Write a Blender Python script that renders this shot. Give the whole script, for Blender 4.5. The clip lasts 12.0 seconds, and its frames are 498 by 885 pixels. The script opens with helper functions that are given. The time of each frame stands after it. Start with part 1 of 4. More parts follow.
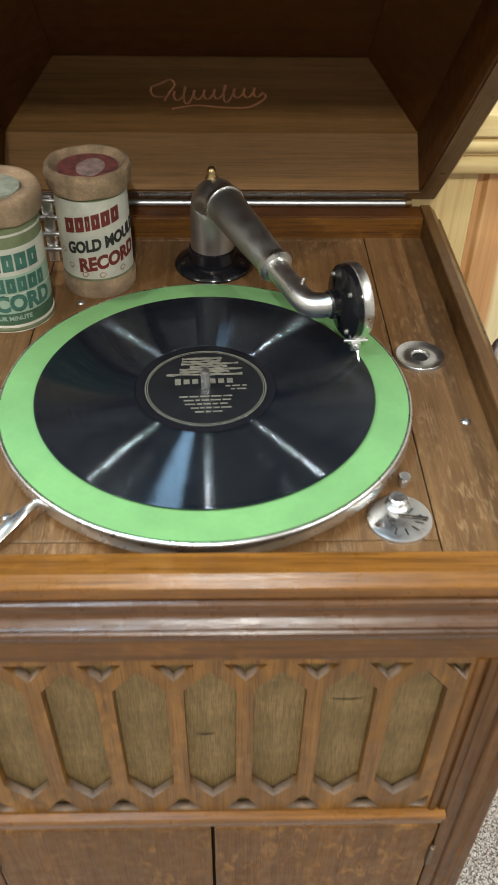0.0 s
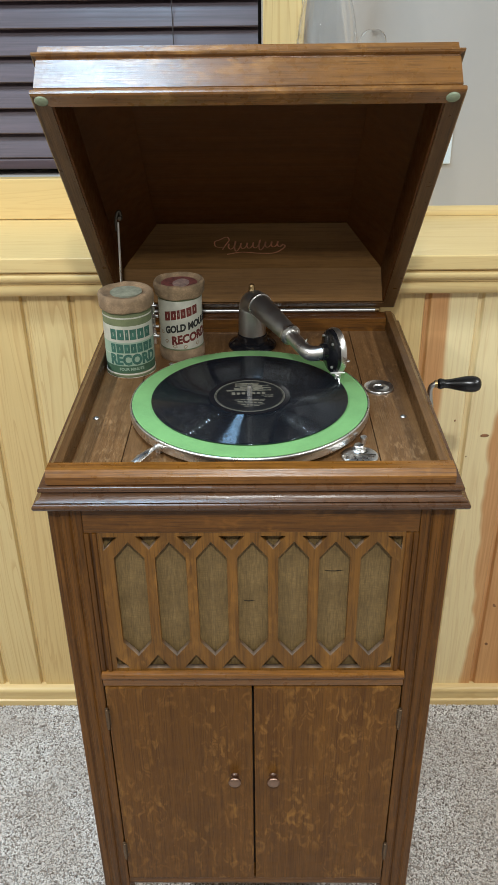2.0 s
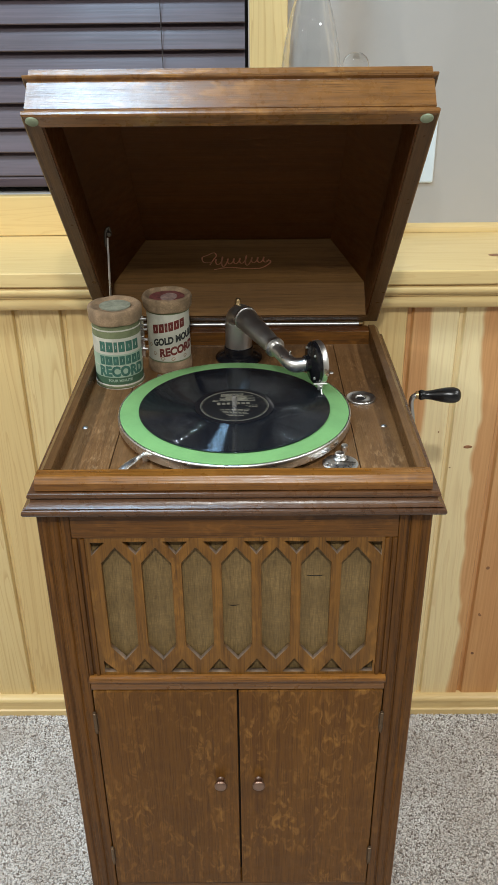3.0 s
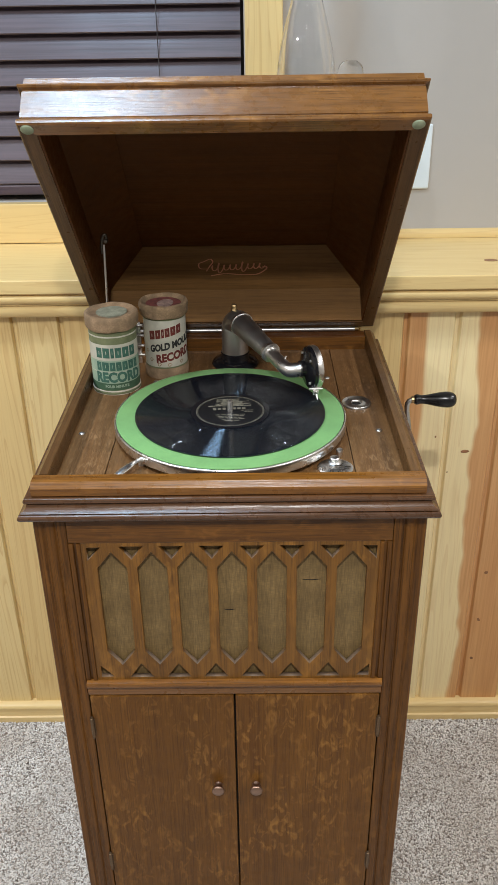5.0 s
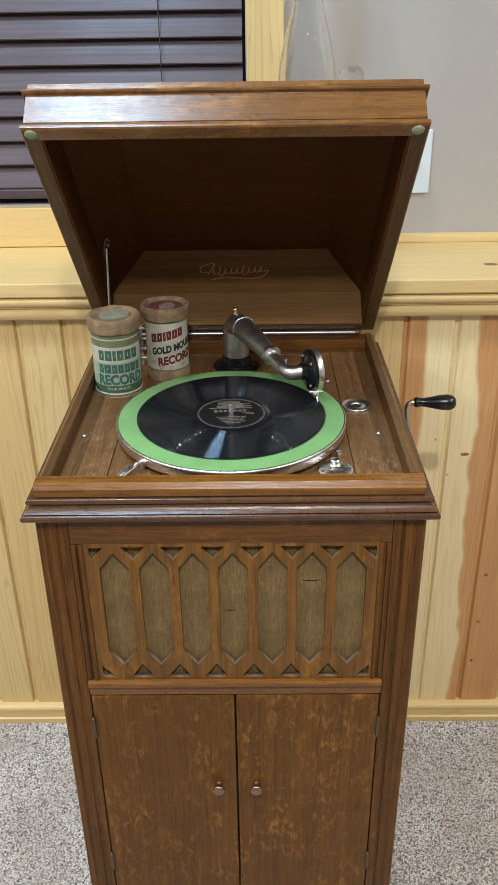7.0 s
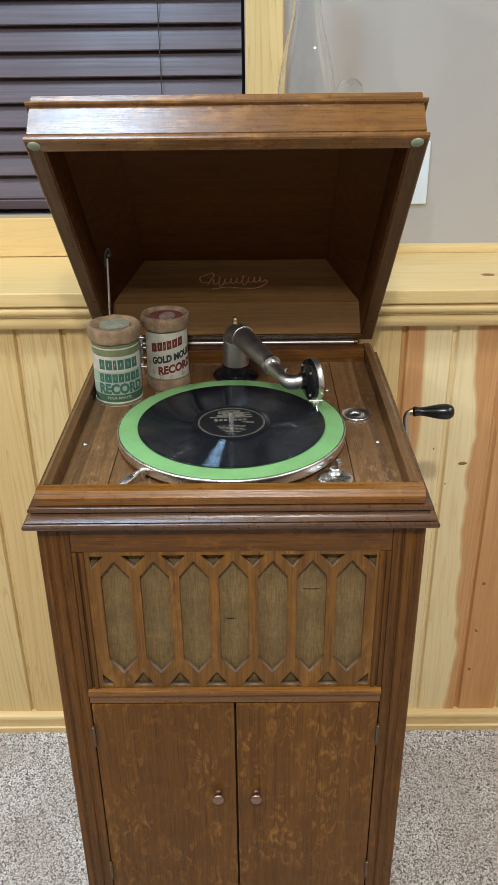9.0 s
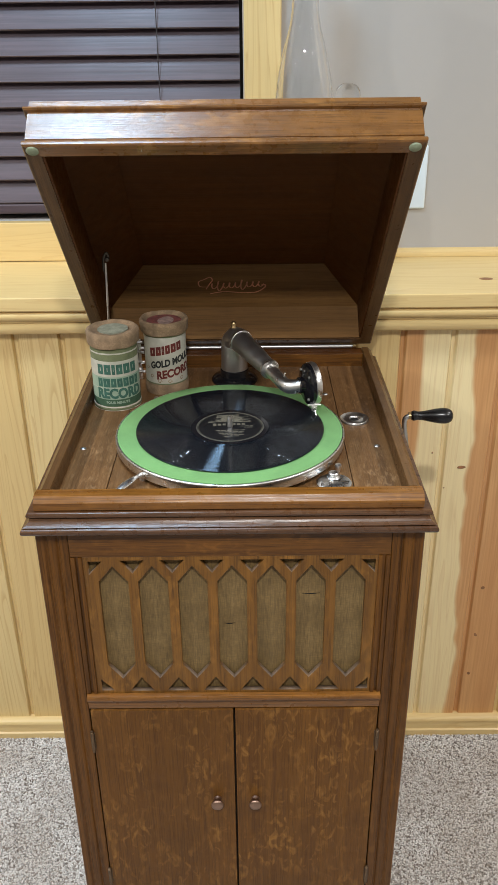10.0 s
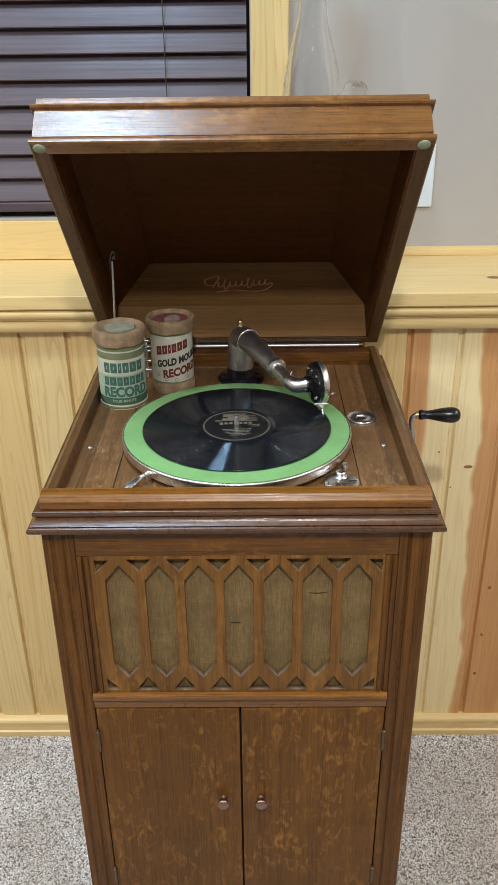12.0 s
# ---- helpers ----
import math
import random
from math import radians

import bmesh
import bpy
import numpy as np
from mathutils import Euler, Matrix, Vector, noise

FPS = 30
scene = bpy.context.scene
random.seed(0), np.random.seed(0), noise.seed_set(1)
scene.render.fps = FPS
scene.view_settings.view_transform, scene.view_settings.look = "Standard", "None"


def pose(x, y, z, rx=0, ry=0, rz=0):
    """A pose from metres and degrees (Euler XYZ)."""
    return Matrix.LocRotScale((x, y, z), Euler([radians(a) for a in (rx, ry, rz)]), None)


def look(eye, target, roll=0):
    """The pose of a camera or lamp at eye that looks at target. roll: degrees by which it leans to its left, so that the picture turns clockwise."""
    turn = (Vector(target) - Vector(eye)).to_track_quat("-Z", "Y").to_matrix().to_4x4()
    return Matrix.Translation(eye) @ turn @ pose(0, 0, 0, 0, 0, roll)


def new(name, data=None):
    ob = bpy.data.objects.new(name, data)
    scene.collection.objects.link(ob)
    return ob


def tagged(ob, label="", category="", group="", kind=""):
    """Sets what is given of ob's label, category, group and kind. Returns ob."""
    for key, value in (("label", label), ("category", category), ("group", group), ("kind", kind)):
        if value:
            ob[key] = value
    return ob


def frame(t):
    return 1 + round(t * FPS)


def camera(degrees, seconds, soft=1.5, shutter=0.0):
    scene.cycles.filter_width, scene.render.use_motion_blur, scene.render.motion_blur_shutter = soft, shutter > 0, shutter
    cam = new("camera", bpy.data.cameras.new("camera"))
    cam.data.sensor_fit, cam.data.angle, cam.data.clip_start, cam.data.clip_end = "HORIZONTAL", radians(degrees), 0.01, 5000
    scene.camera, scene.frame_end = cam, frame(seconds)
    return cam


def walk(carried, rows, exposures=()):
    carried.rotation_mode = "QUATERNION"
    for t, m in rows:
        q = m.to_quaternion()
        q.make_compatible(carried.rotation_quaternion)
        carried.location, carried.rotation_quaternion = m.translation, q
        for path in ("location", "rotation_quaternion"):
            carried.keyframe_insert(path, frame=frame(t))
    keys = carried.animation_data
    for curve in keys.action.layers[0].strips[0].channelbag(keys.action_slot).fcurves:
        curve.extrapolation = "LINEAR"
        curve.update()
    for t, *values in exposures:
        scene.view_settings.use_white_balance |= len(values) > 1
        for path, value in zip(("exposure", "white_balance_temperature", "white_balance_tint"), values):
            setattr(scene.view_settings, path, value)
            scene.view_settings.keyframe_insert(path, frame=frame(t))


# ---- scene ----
cam = camera(32.94, 12.0, shutter=0.3)
PATH = [
    (0, (0.0156, -0.3209, 1.3560), (0.0626, 1.1741, 0.0283), 0.96),
    (0.5, (0.0405, -0.5162, 1.4009), (0.0101, 1.1016, 0.2255), -0.88),
    (1, (0.0390, -0.6441, 1.4330), (-0.0208, 1.0415, 0.3583), -1.45),
    (1.5, (0.0194, -0.7414, 1.4469), (-0.0242, 0.9805, 0.4304), -1.08),
    (2, (0.0102, -0.8026, 1.4557), (-0.0141, 0.9349, 0.4655), -0.71),
    (2.5, (0.0165, -0.8261, 1.4591), (0.0084, 0.9227, 0.4887), -0.48),
    (3, (0.0251, -0.8345, 1.4611), (0.0113, 0.9226, 0.5061), -0.57),
    (5, (0.0334, -0.8400, 1.4609), (0.0151, 0.9249, 0.5203), -0.87),
    (5.5, (0.0341, -0.8405, 1.4616), (0.0181, 0.9239, 0.5199), -0.80),
    (6, (0.0401, -0.8425, 1.4622), (0.0210, 0.9215, 0.5200), -0.84),
    (6.5, (0.0418, -0.8498, 1.4636), (0.0185, 0.9172, 0.5270), -0.86),
    (7, (0.0342, -0.8493, 1.4632), (0.0126, 0.9198, 0.5305), -0.83),
    (9, (0.0285, -0.8550, 1.4657), (0.0169, 0.9242, 0.5523), -0.63),
    (9.5, (0.0286, -0.8537, 1.4637), (0.0175, 0.9276, 0.5544), -0.64),
    (10, (0.0285, -0.8538, 1.4660), (0.0202, 0.9296, 0.5607), -0.67),
    (10.5, (0.0258, -0.8536, 1.4661), (0.0147, 0.9310, 0.5632), -0.72),
    (11, (0.0264, -0.8536, 1.4651), (0.0105, 0.9317, 0.5637), -0.78),
    (11.5, (0.0240, -0.8514, 1.4648), (0.0089, 0.9325, 0.5606), -0.70),
    (12, (0.0255, -0.8503, 1.4642), (0.0064, 0.9319, 0.5568), -0.71),
]
walk(cam, [(t, look(eye, target, roll)) for t, eye, target, roll in PATH],
     exposures=[(0.0, 0.20, 6300, 6), (0.5, 0.28, 6000, 4), (1.0, 0.08, 6000, 4), (1.5, -0.06, 6050, 5), (2.0, -0.12, 6100, 6), (2.5, -0.14, 6150, 6), (5.0, -0.14, 6300, 10), (12.0, -0.13, 6300, 10)])

# ---- light ----
world = bpy.data.worlds.new("world")
scene.world = world
world.use_nodes = True
world.node_tree.nodes["Background"].inputs[0].default_value = (0.02, 0.022, 0.03, 1)
world.node_tree.nodes["Background"].inputs[1].default_value = 0.1


def lamp(name, m, watts, colour, size, size_y=None):
    data = bpy.data.lights.new(name, "AREA")
    data.energy, data.color = watts, colour
    data.shape = "RECTANGLE" if size_y else "DISK"
    data.size = size
    if size_y:
        data.size_y = size_y
    ob = new(name, data)
    ob.matrix_world = m
    return ob


WARM = (1.0, 0.98, 0.945)
COOL = (0.55, 0.78, 1.0)
lamp("ceiling_panel_light", look((-0.35, -0.02, 2.40), (-0.35, -0.02, 0.0)), 16, COOL, 0.24, 0.40)
for x, y, watts in ((-1.55, 0.05, 20), (1.55, 0.05, 16), (1.60, -0.95, 16), (-1.60, -0.95, 25), (0.05, -1.25, 33), (-1.9, -2.6, 2)):
    lamp("recessed_light", look((x, y, 2.40), (x, y, 0.0)), watts, WARM, 0.09)

# ---- materials ----


class Nodes:
    def __init__(self, name):
        self.mat = bpy.data.materials.new(name)
        self.mat.use_nodes = True
        self.nt = self.mat.node_tree
        self.bsdf = self.nt.nodes["Principled BSDF"]

    def add(self, kind, **inputs):
        n = self.nt.nodes.new(kind)
        for key, value in inputs.items():
            self.put(n.inputs[key.replace("_", " ")], value)
        return n

    def put(self, socket, value):
        if isinstance(value, bpy.types.NodeSocket):
            self.nt.links.new(value, socket)
        else:
            socket.default_value = value

    def set(self, **inputs):
        for key, value in inputs.items():
            self.put(self.bsdf.inputs[key.replace("_", " ")], value)

    def coords(self, scale, shift=7.0):
        """Object coordinates, shifted by a chance of each object's own, and stretched."""
        tc = self.add("ShaderNodeTexCoord")
        info = self.add("ShaderNodeObjectInfo")
        mul = self.add("ShaderNodeMath", Value=0.0)
        mul.operation = "MULTIPLY"
        self.put(mul.inputs[0], info.outputs["Random"])
        self.put(mul.inputs[1], shift)
        va = self.add("ShaderNodeVectorMath")
        self.put(va.inputs[0], tc.outputs["Object"])
        self.put(va.inputs[1], mul.outputs[0])
        mp = self.add("ShaderNodeMapping", Vector=va.outputs[0])
        mp.inputs["Scale"].default_value = scale
        return mp.outputs[0]

    def noise(self, vec, scale, detail=4, rough=0.55, dist=0.0):
        n = self.add("ShaderNodeTexNoise", Vector=vec, Scale=scale, Detail=detail, Roughness=rough, Distortion=dist)
        return n.outputs["Fac"]

    def ramp(self, fac, stops):
        r = self.add("ShaderNodeValToRGB", Fac=fac)
        el = r.color_ramp.elements
        while len(el) < len(stops):
            el.new(0.5)
        for e, (p, c) in zip(el, stops):
            e.position = p
            e.color = (*c, 1) if isinstance(c, tuple) else (c, c, c, 1)
        return r.outputs["Color"]

    def mix(self, fac, a, b, mode="MIX"):
        m = self.nt.nodes.new("ShaderNodeMix")
        m.data_type, m.blend_type = "RGBA", mode
        self.put(m.inputs[0], fac)
        for i, v in ((6, a), (7, b)):
            self.put(m.inputs[i], (*v, 1) if isinstance(v, tuple) else v)
        return m.outputs[2]

    def bump(self, height, strength, distance):
        b = self.add("ShaderNodeBump", Strength=strength, Distance=distance, Height=height)
        self.put(self.bsdf.inputs["Normal"], b.outputs[0])
        self.put(self.bsdf.inputs["Coat Normal"], b.outputs[0])


def stretch(axis, along, across):
    return tuple(along if a == axis else across for a in "xyz")


def oak(name, axis, dark, light, fleck, rough=0.42, flecks=0.5, coat=0.08, pores=0.6, gloss=0.35, sheen=0.2, rays=(30.0, 62.0), relief=0.35, swirl=0.9, dulling=0.0):
    """Stained quarter-sawn oak: streaked grain along one axis, dark pores, and soft ray flecks."""
    n = Nodes(name)
    streak = n.noise(n.coords(stretch(axis, 1.1, 62.0)), 1.7, 8, 0.62, 0.25)
    col = n.ramp(streak, [(0.34, dark), (0.66, light)])
    broad = n.noise(n.coords(stretch(axis, 1.6, 6.0)), 1.2, 3)
    col = n.mix(n.ramp(broad, [(0.35, 0.0), (0.7, 0.5)]), col, tuple(c * 0.6 for c in light))
    ray = n.noise(n.coords(stretch(axis, *rays)), 1.25, 3, 0.5, swirl)
    patch = n.noise(n.coords(stretch(axis, 7.0, 13.0)), 1.3, 2)
    fl = n.mix(1.0, n.ramp(ray, [(0.50, 0.0), (0.70, 1.0)]), n.ramp(patch, [(0.38, 0.0), (0.62, flecks)]), "MULTIPLY")
    col = n.mix(fl, col, fleck)
    pore = n.noise(n.coords(stretch(axis, 11.0, 560.0)), 1.5, 3, 0.6)
    col = n.mix(n.ramp(pore, [(0.34, pores), (0.50, 0.0)]), col, tuple(c * 0.30 for c in dark))
    grime = n.noise(n.coords((14, 14, 14)), 1.4, 6, 0.6)
    col = n.mix(n.ramp(grime, [(0.30, 0.22), (0.50, 0.0)]), col, tuple(c * 0.5 for c in dark))
    # Faces that point up are mixed towards grey.
    if dulling:
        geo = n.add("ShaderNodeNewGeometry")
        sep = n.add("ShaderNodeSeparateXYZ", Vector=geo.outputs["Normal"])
        col = n.mix(n.ramp(sep.outputs["Z"], [(0.25, 0.0), (0.6, dulling)]), col, (0.21, 0.21, 0.20))
    wear = n.noise(n.coords((40, 40, 40)), 2.0, 5)
    n.set(Base_Color=col, Roughness=n.ramp(wear, [(0.3, rough - 0.08), (0.75, rough + 0.12)]), Coat_Weight=coat, Coat_Roughness=sheen, Specular_IOR_Level=gloss)
    n.bump(pore, relief, 0.0010)
    return n.mat


OAK_V = oak("oak_upright", "z", (0.062, 0.0225, 0.0034), (0.190, 0.0750, 0.0105), (0.268, 0.1148, 0.0187), flecks=0.3, gloss=0.25, coat=0.04)
OAK_DOOR = oak("oak_door", "z", (0.103, 0.0381, 0.0040), (0.180, 0.0733, 0.0086), (0.330, 0.155, 0.0320), flecks=0.85, pores=0.45, rays=(34.0, 74.0), swirl=0.9, gloss=0.25, coat=0.04)
OAK_FRET = oak("oak_fretwork", "z", (0.112, 0.0455, 0.0060), (0.240, 0.1050, 0.0155), (0.37, 0.172, 0.031), flecks=0.5, pores=0.5, dulling=0.4)
OAK_H = oak("oak_level", "x", (0.073, 0.0262, 0.0033), (0.188, 0.0733, 0.0094), (0.308, 0.1287, 0.0216), flecks=0.35)
OAK_RIM = oak("oak_rim", "x", (0.121, 0.0430, 0.0056), (0.286, 0.1160, 0.0184), (0.403, 0.1850, 0.0384), rough=0.32, flecks=0.3, coat=0.28, pores=0.6, sheen=0.22, relief=0.2)
OAK_LID = oak("oak_lid_front", "x", (0.119, 0.0460, 0.0086), (0.243, 0.1020, 0.0216), (0.400, 0.1900, 0.0468), rough=0.30, flecks=0.6, coat=0.8, pores=0.6, sheen=0.26, relief=0.24)
OAK_DECK = oak("oak_deck", "y", (0.115, 0.056, 0.0210), (0.205, 0.106, 0.0410), (0.40, 0.245, 0.120), rough=0.40, flecks=0.5, pores=0.3, rays=(48.0, 190.0))
OAK_SIDE = oak("oak_side_rim", "y", (0.060, 0.027, 0.0085), (0.150, 0.072, 0.0230), (0.23, 0.12, 0.042), rough=0.34, flecks=0.2, pores=0.5)
# Lid inside: shade put into the darker oak, light into the paler back copy.
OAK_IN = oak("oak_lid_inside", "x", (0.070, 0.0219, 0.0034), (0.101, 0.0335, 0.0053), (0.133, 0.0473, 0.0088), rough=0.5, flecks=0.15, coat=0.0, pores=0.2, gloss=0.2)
OAK_IN_LIT = oak("oak_lid_inside_lit", "x", (0.140, 0.069, 0.0190), (0.210, 0.106, 0.0330), (0.25, 0.13, 0.045), rough=0.5, flecks=0.2, coat=0.0, pores=0.4, gloss=0.25)
OAK_MOULD = oak("oak_moulding", "x", (0.054, 0.020, 0.0062), (0.125, 0.052, 0.0170), (0.19, 0.085, 0.03), rough=0.30, flecks=0.15, coat=0.5, pores=0.55, gloss=0.45, sheen=0.27, relief=0.28)


def metal(name, colour, rough, worn=0.12, metallic=1.0):
    n = Nodes(name)
    w = n.noise(n.coords((30, 30, 30)), 3.0, 5)
    spot = n.noise(n.coords((160, 160, 160)), 2.0, 3)
    col = n.mix(n.ramp(spot, [(0.55, 0.0), (0.75, 0.15)]), colour, tuple(c * 0.6 for c in colour))
    n.set(Base_Color=col, Metallic=metallic, Roughness=n.ramp(w, [(0.3, rough), (0.7, rough + worn)]))
    n.bump(spot, 0.05, 0.0005)
    return n.mat


NICKEL = metal("nickel", (0.74, 0.73, 0.71), 0.26)
NICKEL_DULL = metal("worn_nickel", (0.55, 0.55, 0.54), 0.34, 0.10)
CHROME = metal("bright_nickel", (0.80, 0.79, 0.77), 0.24, 0.12)
BRASS = metal("old_brass", (0.42, 0.30, 0.15), 0.30)
KNOB = metal("coppery_knob", (0.32, 0.21, 0.155), 0.32)
HINGE = metal("tarnished_brass", (0.17, 0.115, 0.07), 0.34)
STEEL = metal("dark_steel", (0.10, 0.085, 0.07), 0.42)


def plain(name, colour, rough, vary=0.15, scale=20.0, relief=0.0, coat=0.0):
    n = Nodes(name)
    a = n.noise(n.coords((scale, scale, scale)), 1.0, 5)
    b = n.noise(n.coords((scale * 9, scale * 9, scale * 9)), 1.0, 4)
    col = n.mix(n.ramp(a, [(0.3, 0.0), (0.7, 1.0)]), tuple(c * (1 - vary) for c in colour), tuple(min(1, c * (1 + vary)) for c in colour))
    col = n.mix(n.ramp(b, [(0.35, vary), (0.6, 0.0)]), col, tuple(c * 0.7 for c in colour))
    n.set(Base_Color=col, Roughness=rough, Coat_Weight=coat)
    if relief:
        n.bump(b, 0.5, relief)
    return n.mat


BAKELITE = plain("black_enamel", (0.008, 0.008, 0.010), 0.14, 0.3, 40)
HANDLE = plain("black_paint", (0.008, 0.008, 0.009), 0.26, 0.3, 40)
FELT = plain("green_felt", (0.15, 0.315, 0.11), 0.95, 0.10, 25, relief=0.0006)
PAD = plain("grey_green_felt", (0.26, 0.30, 0.20), 0.95, 0.2, 90, relief=0.0005)
CARD_BAND = plain("tan_card", (0.27, 0.185, 0.110), 0.9, 0.45, 45, relief=0.0006)
CARD_LIP = plain("worn_tan_card", (0.23, 0.155, 0.088), 0.92, 0.55, 55, relief=0.001)
CARD_PALE = plain("pale_card_edge", (0.62, 0.58, 0.50), 0.9, 0.15, 60)
CARD_GREEN = plain("olive_card", (0.15, 0.17, 0.085), 0.85, 0.2, 60)
PAPER = plain("cream_paper", (0.49, 0.475, 0.395), 0.8, 0.16, 40)
PAPER_MINT = plain("mint_paper", (0.29, 0.385, 0.285), 0.8, 0.10, 40)
INK_GREEN = plain("green_ink", (0.042, 0.125, 0.092), 0.75, 0.25, 120)
INK_DARK_GREEN = plain("dark_green_ink", (0.05, 0.11, 0.06), 0.75, 0.2, 120)
INK_RED = plain("red_ink", (0.125, 0.016, 0.010), 0.75, 0.3, 120)
CAP_RED = plain("dull_red_paper", (0.15, 0.038, 0.032), 0.85, 0.5, 110)
CAP_WORN = plain("worn_pink_paper", (0.26, 0.175, 0.15), 0.85, 0.5, 120)
INK_BLACK = plain("black_ink", (0.016, 0.017, 0.015), 0.75, 0.3, 120)
LID_GREY = plain("grey_green_paper", (0.25, 0.265, 0.205), 0.85, 0.35, 90)
GOLD = plain("gold_print", (0.15, 0.138, 0.105), 0.45, 0.3, 200)
TRANSFER = plain("faded_red_gold_transfer", (0.60, 0.26, 0.14), 0.4, 0.3, 90)
DRYWALL = plain("taupe_wall_paint", (0.43, 0.404, 0.372), 0.85, 0.02, 4, relief=0.0004)
CEIL = plain("ceiling_paint", (0.78, 0.76, 0.72), 0.9, 0.02, 4, relief=0.0006)
PLATE = plain("white_plastic", (0.70, 0.78, 0.82), 0.35, 0.02, 20)
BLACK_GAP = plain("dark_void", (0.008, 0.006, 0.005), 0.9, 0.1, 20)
CORD = plain("brown_cord", (0.05, 0.04, 0.04), 0.8, 0.2, 90)


def vinyl():
    """Black shellac whose fine grooves tilt the surface to and from the middle."""
    n = Nodes("shellac")
    tc = n.add("ShaderNodeTexCoord")

    def vec(op, a, b=None):
        v = n.add("ShaderNodeVectorMath")
        v.operation = op
        n.put(v.inputs[0], a)
        if b is not None:
            n.put(v.inputs[3] if op == "SCALE" else v.inputs[1], b)
        return v

    def num(op, *a):
        v = n.add("ShaderNodeMath")
        v.operation = op
        for k, x in enumerate(a):
            n.put(v.inputs[k], x)
        return v.outputs[0]

    flat = vec("MULTIPLY", tc.outputs["Object"], (1, 1, 0)).outputs[0]
    r = vec("LENGTH", flat).outputs["Value"]
    out = vec("NORMALIZE", flat).outputs[0]
    saw = num("FRACT", num("MULTIPLY", r, 3900.0))
    band = n.add("ShaderNodeTexNoise", Scale=420.0, Detail=3.0)
    band.noise_dimensions = "1D"
    n.put(band.inputs["W"], r)
    tilt = num("MULTIPLY", num("SUBTRACT", saw, 0.5), num("MULTIPLY_ADD", band.outputs["Fac"], 1.2, 1.4))
    geo = n.add("ShaderNodeNewGeometry")
    nor = vec("NORMALIZE", vec("ADD", geo.outputs["Normal"], vec("SCALE", out, tilt).outputs[0]).outputs[0]).outputs[0]
    dulling = n.noise(n.coords((50, 50, 50)), 1.0, 5)
    n.set(Base_Color=(0.004, 0.006, 0.010, 1), Specular_Tint=(0.75, 0.88, 1.0, 1), Roughness=n.ramp(dulling, [(0.35, 0.07), (0.7, 0.12)]), IOR=1.75, Normal=nor)
    return n.mat


SHELLAC = vinyl()


